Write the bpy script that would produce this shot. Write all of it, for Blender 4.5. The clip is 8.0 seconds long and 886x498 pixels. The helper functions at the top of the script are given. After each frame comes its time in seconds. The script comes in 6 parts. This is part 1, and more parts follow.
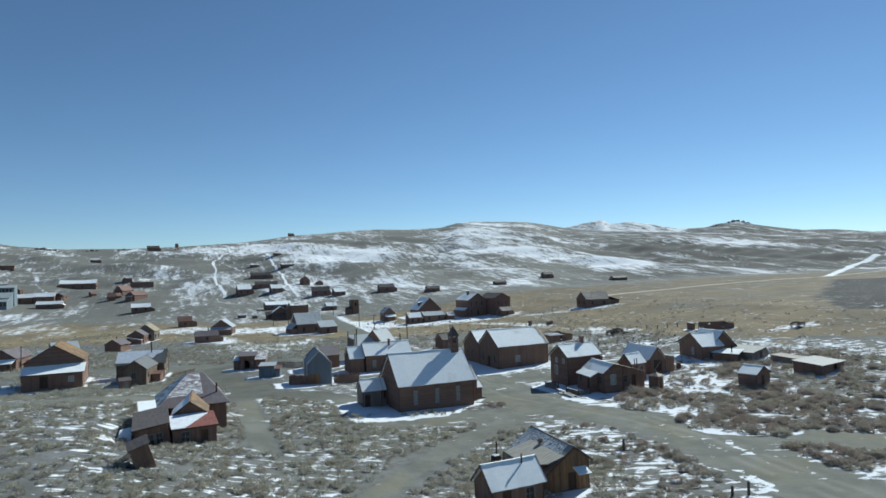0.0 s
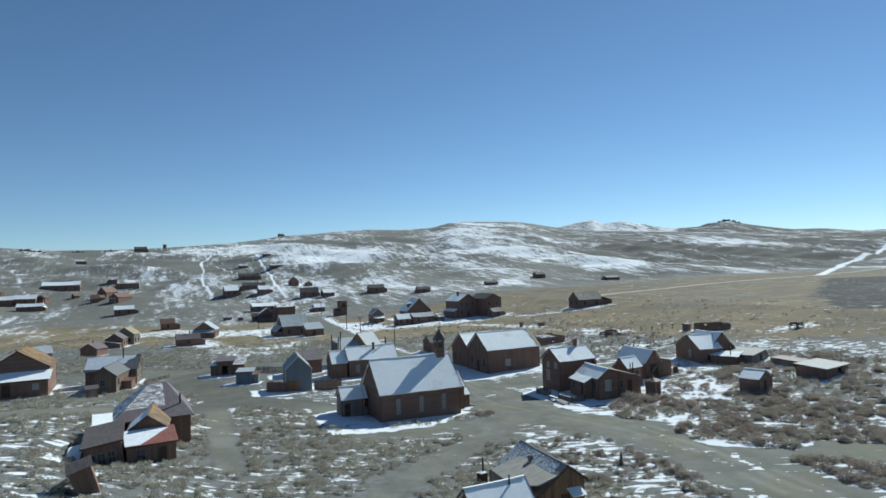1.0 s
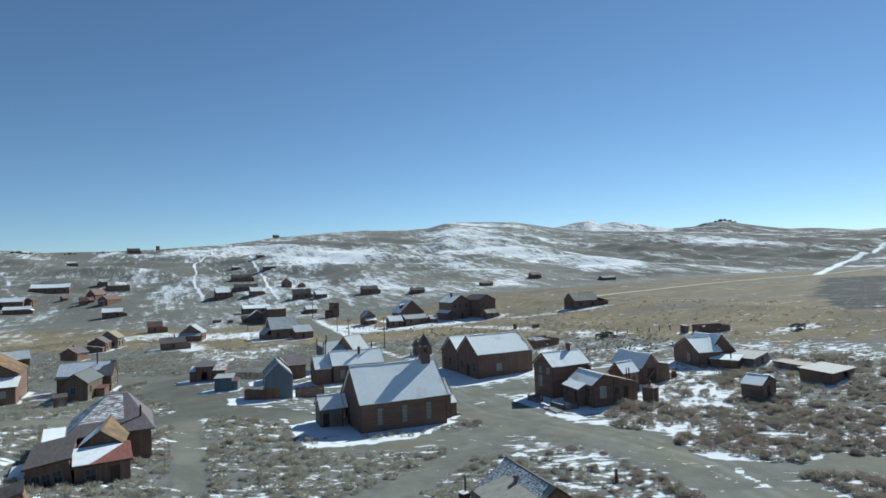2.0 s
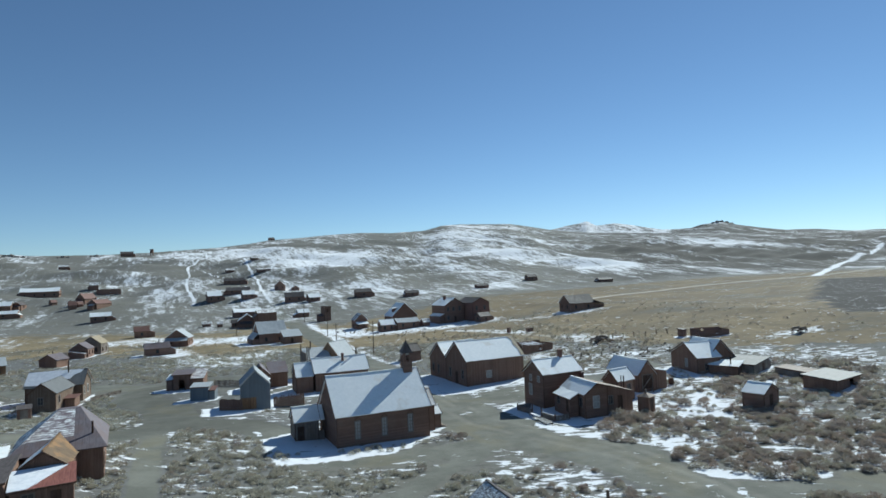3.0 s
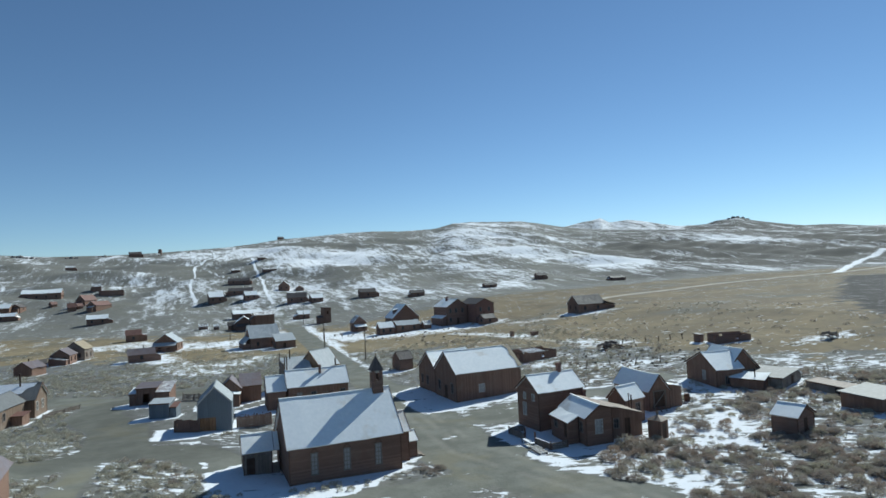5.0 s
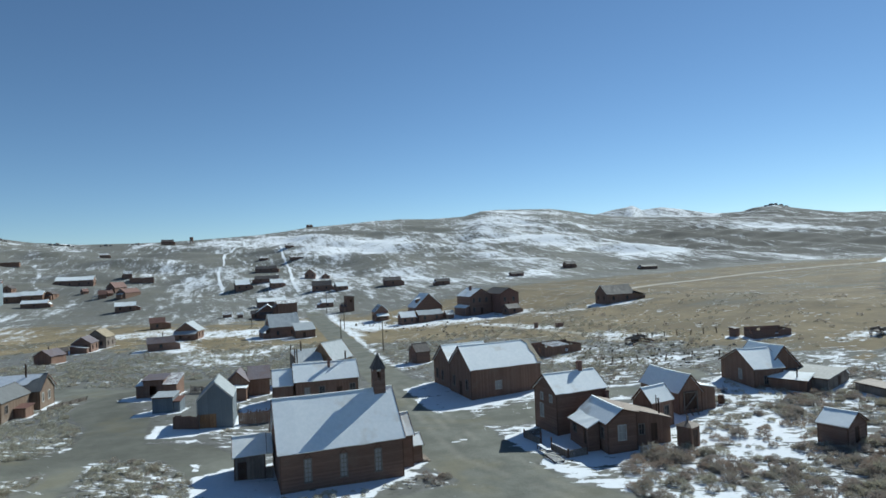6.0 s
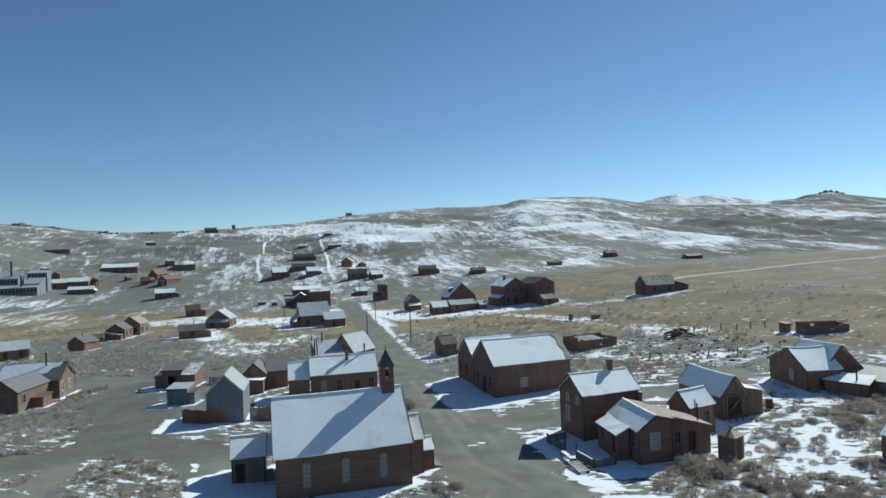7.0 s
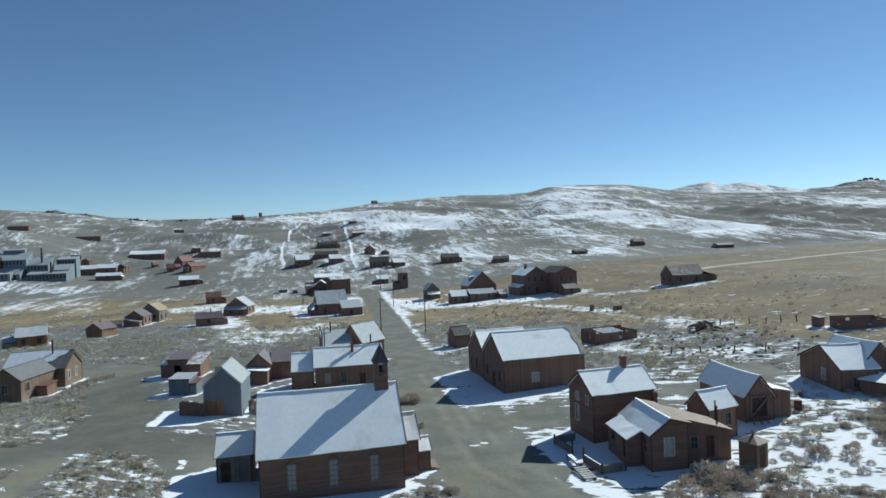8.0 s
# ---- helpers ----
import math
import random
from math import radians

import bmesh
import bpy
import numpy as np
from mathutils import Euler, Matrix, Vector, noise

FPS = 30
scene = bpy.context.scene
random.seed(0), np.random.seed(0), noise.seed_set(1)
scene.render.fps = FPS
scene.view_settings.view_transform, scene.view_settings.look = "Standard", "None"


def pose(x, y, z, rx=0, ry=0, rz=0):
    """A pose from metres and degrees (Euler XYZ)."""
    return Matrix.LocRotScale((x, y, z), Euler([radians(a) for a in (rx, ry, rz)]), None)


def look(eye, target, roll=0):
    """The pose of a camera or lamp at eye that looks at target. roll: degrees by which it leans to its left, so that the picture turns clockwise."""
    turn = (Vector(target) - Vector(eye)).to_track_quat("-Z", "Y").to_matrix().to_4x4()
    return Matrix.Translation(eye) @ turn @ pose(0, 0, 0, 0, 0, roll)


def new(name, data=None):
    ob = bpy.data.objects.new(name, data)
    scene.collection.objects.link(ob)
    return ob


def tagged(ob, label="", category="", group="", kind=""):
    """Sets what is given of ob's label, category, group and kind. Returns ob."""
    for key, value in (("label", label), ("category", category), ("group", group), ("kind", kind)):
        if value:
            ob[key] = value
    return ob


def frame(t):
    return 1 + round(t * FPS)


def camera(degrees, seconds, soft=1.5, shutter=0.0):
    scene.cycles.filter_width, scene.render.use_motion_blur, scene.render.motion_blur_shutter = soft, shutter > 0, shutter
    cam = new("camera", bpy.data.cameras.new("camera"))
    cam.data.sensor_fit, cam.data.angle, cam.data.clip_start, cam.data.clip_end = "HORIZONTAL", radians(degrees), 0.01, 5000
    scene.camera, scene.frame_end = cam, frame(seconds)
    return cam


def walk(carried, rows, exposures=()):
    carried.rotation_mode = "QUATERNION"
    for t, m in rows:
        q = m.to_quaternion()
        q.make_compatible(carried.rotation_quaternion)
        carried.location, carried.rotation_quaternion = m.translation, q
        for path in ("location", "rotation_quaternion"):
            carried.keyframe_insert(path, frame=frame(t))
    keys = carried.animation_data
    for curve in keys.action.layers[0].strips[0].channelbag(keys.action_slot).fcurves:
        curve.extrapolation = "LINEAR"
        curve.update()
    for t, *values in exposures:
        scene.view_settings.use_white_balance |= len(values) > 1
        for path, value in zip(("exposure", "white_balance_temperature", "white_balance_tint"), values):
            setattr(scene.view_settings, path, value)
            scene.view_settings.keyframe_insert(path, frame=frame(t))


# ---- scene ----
cam = camera(72.1, 8.0, 1.6)
PATH = [
    (0, (-30.141, -87.686, 21.437), (-29.346, -85.852, 21.511), -1.7),
    (0.5, (-28.509, -85.232, 21.392), (-27.703, -83.403, 21.465), -1.8),
    (1, (-26.785, -82.808, 21.408), (-25.966, -80.984, 21.482), -1.9),
    (1.5, (-24.925, -80.685, 21.387), (-24.101, -78.864, 21.461), -2.0),
    (3, (-19.061, -74.96, 21.435), (-18.226, -73.145, 21.518), -2.3),
    (3.5, (-16.823, -72.892, 21.571), (-15.988, -71.076, 21.656), -2.4),
    (4, (-14.543, -70.641, 21.721), (-13.71, -68.825, 21.809), -2.5),
    (5.5, (-7.56, -63.478, 22.107), (-6.802, -61.628, 22.172), -2.6),
    (6, (-5.18, -61.094, 22.178), (-4.475, -59.223, 22.221), -2.5),
    (6.5, (-2.834, -58.746, 22.193), (-2.199, -56.849, 22.218), -2.4),
    (7, (-0.634, -56.577, 22.161), (-0.055, -54.662, 22.171), -2.3),
    (7.5, (1.352, -54.748, 22.153), (1.887, -52.821, 22.145), -2.2),
    (8, (3.27, -53.292, 22.086), (3.762, -51.353, 22.06), -2.1),
]
walk(cam, [(t, look(eye, target, roll)) for t, eye, target, roll in PATH], exposures=((0, 0.05, 5720, -1), (8, 0.05, 5720, -1)))

# world, sun and exposure
SUN_AZ, SUN_EL = 61.0, 36.0
world = bpy.data.worlds.new("world")
scene.world = world
world.use_nodes = True
wn = world.node_tree
sky = wn.nodes.new("ShaderNodeTexSky")
sky.sky_type, sky.sun_disc = "NISHITA", False
sky.sun_elevation, sky.sun_rotation = radians(SUN_EL), radians(SUN_AZ)
sky.altitude, sky.air_density, sky.dust_density, sky.ozone_density = 2500, 1.0, 0.06, 2.2
back = wn.nodes["Background"]
back.inputs["Strength"].default_value = 0.085
wn.links.new(sky.outputs[0], back.inputs[0])
sun = new("sun", bpy.data.lights.new("sun", "SUN"))
sun.data.energy, sun.data.angle, sun.data.color = 5.2, radians(0.53), (1.0, 0.95, 0.87)
SUN_DIR = Vector((math.sin(radians(SUN_AZ)) * math.cos(radians(SUN_EL)), math.cos(radians(SUN_AZ)) * math.cos(radians(SUN_EL)), math.sin(radians(SUN_EL))))
sun.matrix_world = look(SUN_DIR * 300, (0, 0, 0))


# materials
def material(name, rough=0.85, metal=0.0):
    m = bpy.data.materials.new(name)
    m.use_nodes = True
    b = m.node_tree.nodes["Principled BSDF"]
    b.inputs["Roughness"].default_value, b.inputs["Metallic"].default_value = rough, metal
    b.inputs["Specular IOR Level"].default_value = 0.3
    return m, m.node_tree, b


def node(nt, kind, **values):
    n = nt.nodes.new(kind)
    for key, value in values.items():
        n.inputs[key.replace("_", " ")].default_value = value
    return n


def maths(nt, op, a, b=0.0, clamp=False):
    n = nt.nodes.new("ShaderNodeMath")
    n.operation, n.use_clamp = op, clamp
    for i, v in enumerate((a, b)):
        if isinstance(v, (int, float)):
            n.inputs[i].default_value = v
        else:
            nt.links.new(v, n.inputs[i])
    return n.outputs[0]


def mix(nt, fac, a, b):
    n = nt.nodes.new("ShaderNodeMix")
    n.data_type = "RGBA"
    for i, v in ((0, fac), (6, a), (7, b)):
        if isinstance(v, (int, float)):
            n.inputs[i].default_value = v
        elif isinstance(v, tuple):
            n.inputs[i].default_value = (*v, 1.0)
        else:
            nt.links.new(v, n.inputs[i])
    return n.outputs[2]


def step(nt, value, low, high):
    n = nt.nodes.new("ShaderNodeMapRange")
    n.interpolation_type = "SMOOTHSTEP"
    n.inputs["From Min"].default_value, n.inputs["From Max"].default_value = low, high
    if isinstance(value, (int, float)):
        n.inputs["Value"].default_value = value
    else:
        nt.links.new(value, n.inputs["Value"])
    return n.outputs[0]


def noise_tex(nt, vector, scale, detail=4.0, rough=0.55, distort=0.0):
    n = node(nt, "ShaderNodeTexNoise", Scale=scale, Detail=detail, Roughness=rough, Distortion=distort)
    nt.links.new(vector, n.inputs["Vector"])
    return n.outputs["Fac"]


def stretched(nt, vector, sx, sy, sz):
    n = nt.nodes.new("ShaderNodeMapping")
    n.inputs["Scale"].default_value = (sx, sy, sz)
    nt.links.new(vector, n.inputs["Vector"])
    return n.outputs[0]


def bump(nt, b, height, strength, distance):
    n = node(nt, "ShaderNodeBump", Strength=strength, Distance=distance)
    nt.links.new(height, n.inputs["Height"])
    nt.links.new(n.outputs[0], b.inputs["Normal"])


def uv_of(nt):
    """The metre-scaled UV, shifted per object so that no two walls repeat."""
    tc, info = nt.nodes.new("ShaderNodeUVMap"), nt.nodes.new("ShaderNodeObjectInfo")
    shift = nt.nodes.new("ShaderNodeVectorMath")
    shift.operation = "SCALE"
    shift.inputs[0].default_value = (13.7, 7.3, 31.0)
    nt.links.new(info.outputs["Random"], shift.inputs["Scale"])
    add = nt.nodes.new("ShaderNodeVectorMath")
    nt.links.new(tc.outputs[0], add.inputs[0])
    nt.links.new(shift.outputs[0], add.inputs[1])
    return tc.outputs[0], add.outputs[0], info.outputs["Random"]


def boards(name, dark, light, width=0.22, lying=False, wear=0.5, grey=(0.2, 0.185, 0.165)):
    """Weathered boards: each with its own tone, grain along it, recessed joints and greyed patches."""
    m, nt, b = material(name, 0.82)
    raw, uv, rnd = uv_of(nt)
    sep = nt.nodes.new("ShaderNodeSeparateXYZ")
    nt.links.new(uv, sep.inputs[0])
    across = sep.outputs[1 if lying else 0]
    pos = maths(nt, "DIVIDE", across, width)
    idx = maths(nt, "FLOOR", pos)
    wn_ = nt.nodes.new("ShaderNodeTexWhiteNoise")
    wn_.noise_dimensions = "1D"
    nt.links.new(idx, wn_.inputs["W"])
    grain = noise_tex(nt, stretched(nt, uv, 1.5 if lying else 22, 22 if lying else 1.5, 1), 1.0, 5, 0.6)
    patch = noise_tex(nt, uv, 0.55, 4, 0.6)
    tone = maths(nt, "ADD", maths(nt, "MULTIPLY", wn_.outputs["Value"], 0.26), maths(nt, "MULTIPLY", grain, 0.75))
    col = mix(nt, step(nt, tone, 0.2, 0.95), dark, light)
    col = mix(nt, maths(nt, "MULTIPLY", step(nt, patch, 0.48, 0.7), wear), col, grey)
    frac = maths(nt, "FRACT", pos)
    edge = maths(nt, "MINIMUM", frac, maths(nt, "SUBTRACT", 1.0, frac))
    joint = step(nt, edge, 0.0, 0.09)
    nt.links.new(col, b.inputs["Base Color"])
    height = maths(nt, "ADD", joint, maths(nt, "MULTIPLY", grain, 0.35))
    if lying:
        height = maths(nt, "ADD", height, maths(nt, "MULTIPLY", frac, -0.9))
    bump(nt, b, height, 0.9, 0.03)
    return m


def roofing(name, under, under2, snow, ribs=0.0, rough=0.7, metal=0.0, patchy=0.5, courses=0.0, rust=None, flake=1.1, relief=0.35, rows=0.03, across=1.0):
    """A weathered roof with the snow that is left on it. snow: 0 bare to 1 covered."""
    m, nt, b = material(name, rough, metal)
    raw, uv, rnd = uv_of(nt)
    big, fine = noise_tex(nt, uv, 0.6, 5, 0.6, 0.4), noise_tex(nt, stretched(nt, uv, 6, 1.2, 1), 1.0, 4, 0.6)
    col = mix(nt, step(nt, fine, 0.3, 0.7), under, under2)
    if rust:
        col = mix(nt, step(nt, big, 0.42, 0.6), col, rust)
    sep = nt.nodes.new("ShaderNodeSeparateXYZ")
    nt.links.new(uv, sep.inputs[0])
    height = maths(nt, "MULTIPLY", fine, 0.3)
    lip = 0.5
    if ribs or courses:
        frac = maths(nt, "FRACT", maths(nt, "DIVIDE", sep.outputs[0 if ribs else 1], ribs or courses))
        lip = step(nt, maths(nt, "MINIMUM", frac, maths(nt, "SUBTRACT", 1.0, frac)), 0.0, 0.16)
        height = maths(nt, "ADD", height, lip)
    patch = noise_tex(nt, stretched(nt, uv, 1.0, across, 1), flake, 6, 0.68, 0.3)
    amount = maths(nt, "ADD", maths(nt, "MULTIPLY", patch, patchy), maths(nt, "MULTIPLY", maths(nt, "SUBTRACT", lip, 0.5), rows)) if ribs or courses else maths(nt, "MULTIPLY", patch, patchy)
    cut = (1.0 - snow) * patchy
    mask = step(nt, amount, cut - 0.05, cut + 0.07)
    frost = mix(nt, step(nt, noise_tex(nt, uv, 2.2, 5, 0.65), 0.35, 0.7), (0.87, 0.89, 0.875), (0.94, 0.95, 0.93))
    frost = mix(nt, maths(nt, "MULTIPLY", step(nt, noise_tex(nt, uv, 0.25, 5, 0.6), 0.56, 0.72), 0.55), frost, (0.66, 0.6, 0.5))
    col = mix(nt, mask, col, frost)
    nt.links.new(col, b.inputs["Base Color"])
    nt.links.new(maths(nt, "ADD", maths(nt, "MULTIPLY", mask, 0.85 - rough), rough), b.inputs["Roughness"])
    if metal:
        nt.links.new(maths(nt, "MULTIPLY", maths(nt, "SUBTRACT", 1.0, mask), metal), b.inputs["Metallic"])
    bump(nt, b, maths(nt, "ADD", height, maths(nt, "MULTIPLY", mask, 0.8)), relief, 0.02)
    return m


def plain(name, dark, light, rough=0.7, scale=3.0, metal=0.0):
    m, nt, b = material(name, rough, metal)
    tc = nt.nodes.new("ShaderNodeTexCoord")
    f = noise_tex(nt, tc.outputs["Object"], scale, 5, 0.6)
    nt.links.new(mix(nt, step(nt, f, 0.3, 0.7), dark, light), b.inputs["Base Color"])
    bump(nt, b, f, 0.3, 0.02)
    return m


BROWN = boards("red_brown_boards", (0.165, 0.098, 0.068), (0.29, 0.178, 0.127), 0.24, wear=0.34, grey=(0.235, 0.176, 0.135))
BROWN_LAP = boards("red_brown_lap_siding", (0.168, 0.1, 0.07), (0.28, 0.17, 0.121), 0.18, lying=True, wear=0.28, grey=(0.245, 0.182, 0.135))
DARK_LAP = boards("dark_brown_lap_siding", (0.168, 0.102, 0.075), (0.29, 0.178, 0.132), 0.2, lying=True, wear=0.2)
GREY_BOARD = boards("grey_weathered_boards", (0.136, 0.109, 0.088), (0.311, 0.258, 0.211), 0.2, wear=0.4, grey=(0.366, 0.339, 0.311))
GOLD_BOARD = boards("golden_brown_boards", (0.143, 0.077, 0.039), (0.374, 0.220, 0.110), 0.24, wear=0.2)
TAN_BOARD = boards("tan_brown_boards", (0.125, 0.085, 0.058), (0.25, 0.185, 0.135), 0.22, wear=0.4, grey=(0.25, 0.215, 0.175))
# golden boards made paler, a lit look put into their colour
LIT_GOLD = boards("lit_golden_boards", (0.25, 0.16, 0.095), (0.46, 0.31, 0.19), 0.22, wear=0.15)
PLANK = boards("pale_planks", (0.2, 0.16, 0.12), (0.38, 0.32, 0.26), 0.16, wear=0.4)
MILL_WALL = boards("pale_blue_grey_mill_cladding", (0.165, 0.2, 0.22), (0.235, 0.275, 0.295), 0.8, wear=0.2, grey=(0.24, 0.23, 0.22))
METAL_WALL = boards("blue_grey_sheet_metal", (0.137, 0.158, 0.176), (0.194, 0.216, 0.234), 0.6, wear=0.25, grey=(0.144, 0.137, 0.130))
BRICK = plain("red_brown_brick", (0.150, 0.083, 0.065), (0.250, 0.144, 0.112), 0.9, 5)
TRIM = plain("pale_worn_trim", (0.35, 0.33, 0.3), (0.55, 0.53, 0.49), 0.7, 4)
MID_TRIM = plain("faded_grey_trim", (0.2, 0.185, 0.17), (0.33, 0.31, 0.285), 0.8, 4)
DULL_TRIM = plain("dull_brown_grey_trim", (0.16, 0.13, 0.11), (0.27, 0.23, 0.2), 0.8, 4)
DARK_TRIM = plain("dark_brown_trim", (0.078, 0.047, 0.033), (0.169, 0.098, 0.065), 0.8, 4)
IRON = plain("rusty_iron", (0.03, 0.022, 0.018), (0.09, 0.05, 0.035), 0.6, 6, 0.6)
POLE = plain("grey_brown_pole_wood", (0.07, 0.052, 0.04), (0.16, 0.12, 0.09), 0.9, 6)
STONE = plain("dark_weathered_rock", (0.13, 0.118, 0.105), (0.26, 0.235, 0.21), 0.9, 0.05)
RUBBLE = plain("grey_brown_rubble", (0.08, 0.07, 0.06), (0.24, 0.215, 0.185), 0.9, 1.3)
SNOW = plain("old_snow", (0.68, 0.7, 0.73), (0.84, 0.85, 0.87), 0.8, 2)
DOOR = boards("dark_door_boards", (0.05, 0.03, 0.02), (0.12, 0.07, 0.045), 0.15, wear=0.2)
GLASS, _nt, _b = material("old_window_glass", 0.12)
_b.inputs["Base Color"].default_value = (0.05, 0.055, 0.06, 1)
_b.inputs["Specular IOR Level"].default_value = 0.5
# panes with one even pale grey base colour
PALE_GLASS, _nt, _b = material("pale_window_glass", 0.25)
_b.inputs["Base Color"].default_value = (0.36, 0.35, 0.33, 1)
R_SNOW = roofing("snow_covered_roof", (0.2, 0.17, 0.15), (0.3, 0.26, 0.23), 0.985, relief=0.1)
R_TAN = roofing("pale_bare_plank_roof", (0.27, 0.25, 0.21), (0.39, 0.36, 0.31), 0.2, ribs=0.2)
R_SHINGLE = roofing("dark_shingles_dusted_with_snow", (0.075, 0.06, 0.06), (0.15, 0.125, 0.12), 0.54, flake=3.2, patchy=0.6)
R_PALE = roofing("pale_grey_metal_roof_with_thin_snow", (0.33, 0.355, 0.37), (0.45, 0.47, 0.48), 0.22, ribs=0.5, flake=0.7)
R_SLATE = roofing("smooth_dark_grey_roof", (0.115, 0.118, 0.118), (0.16, 0.163, 0.162), 0.05, ribs=0.4)
R_SNOW_TAN = roofing("thin_snow_on_tan_roof", (0.18, 0.176, 0.162), (0.25, 0.245, 0.228), 0.28, ribs=0.75)
R_HALF = roofing("patchy_snow_roof", (0.13, 0.105, 0.095), (0.2, 0.165, 0.15), 0.5, courses=0.3)
R_BARE = roofing("brown_board_roof", (0.16, 0.12, 0.09), (0.28, 0.215, 0.165), 0.2, ribs=0.28)
R_RUST = roofing("orange_rusty_metal_roof", (0.1, 0.065, 0.04), (0.17, 0.115, 0.06), 0.04, ribs=0.3, rust=(0.26, 0.15, 0.065))
R_PURPLE = roofing("purple_brown_metal_roof", (0.122, 0.104, 0.114), (0.18, 0.16, 0.172), 0.06, ribs=0.6, rust=(0.148, 0.115, 0.115))
R_PURPLE_SNOW = roofing("snow_flecked_purple_roof", (0.15, 0.115, 0.125), (0.22, 0.178, 0.19), 0.42, flake=1.5, courses=0.34, rows=0.08, across=2.6)
R_RED = roofing("red_metal_roof", (0.145, 0.075, 0.06), (0.205, 0.115, 0.092), 0.25, ribs=0.5)
R_BRIGHT_RED = roofing("faded_red_roof", (0.2, 0.075, 0.06), (0.28, 0.115, 0.088), 0.1, ribs=0.4)
R_GREY = roofing("grey_metal_roof", (0.25, 0.27, 0.275), (0.36, 0.37, 0.37), 0.16, ribs=0.5, metal=0.1)
R_BLACK = roofing("plain_dark_board_roof", (0.05, 0.043, 0.042), (0.095, 0.082, 0.078), 0.1, courses=0.3)
R_MILL = roofing("pale_blue_grey_corrugated_roof", (0.27, 0.3, 0.31), (0.37, 0.4, 0.405), 0.12, ribs=0.5)
R_STRAW = roofing("bare_straw_coloured_board_roof", (0.25, 0.2, 0.13), (0.36, 0.295, 0.195), 0.06, ribs=0.3)
R_BLACK_SNOW = roofing("dark_board_roof_with_a_patch_of_snow", (0.05, 0.043, 0.042), (0.095, 0.082, 0.078), 0.22, flake=0.4)
R_DARK = roofing("dark_shingle_roof", (0.075, 0.062, 0.058), (0.14, 0.12, 0.11), 0.22, courses=0.3)


# terrain
ORIGIN_X, ORIGIN_Y, EYE = -12.0, -70.0, 21.7
CREST_AZ = (-180, -40, -22, -18, -15, -13, -10, -6.6, -3.3, 0, 4, 6.5, 8.5, 11.6, 14.2, 16.9, 19.6, 22.8, 24.5, 26.1, 28.8, 30.9, 32.5, 34.6, 38, 45, 55, 75, 180)
CREST_EL = (2.0, 2.9, 3.68, 3.48, 3.27, 2.95, 2.72, 2.7, 2.76, 2.92, 3.15, 3.42, 3.72, 3.9, 4.1, 4.19, 4.08, 4.18, 4.6, 4.66, 4.56, 4.47, 4.18, 3.75, 3.3, 2.85, 2.25, 1.8, 2.0)
PEAK_AZ = (-180, 20, 33, 34.6, 36.2, 37.4, 38.1, 38.9, 40.5, 42.2, 44.6, 46.9, 47.7, 48.4, 49.4, 50.5, 52.6, 54.2, 56.2, 58.1, 60.5, 75, 180)
PEAK_EL = (0.2, 0.5, 3.3, 3.72, 4.05, 4.22, 4.38, 3.93, 4.06, 3.75, 3.2, 3.18, 3.45, 3.5, 3.6, 3.27, 2.84, 2.55, 2.51, 2.25, 1.95, 1.5, 0.2)


def bumps(x, y, size, seed):
    """Smooth rolling relief from a few crossing waves, about -1 to 1."""
    out = np.zeros_like(np.asarray(x, float))
    rng = np.random.RandomState(seed)
    for k in range(9):
        a, p = rng.uniform(0, 6.283, 2)
        w = 6.283 / (size * rng.uniform(0.45, 1.3))
        out = out + np.sin(w * (x * np.cos(a) + y * np.sin(a)) + p)
    return out / 4.0


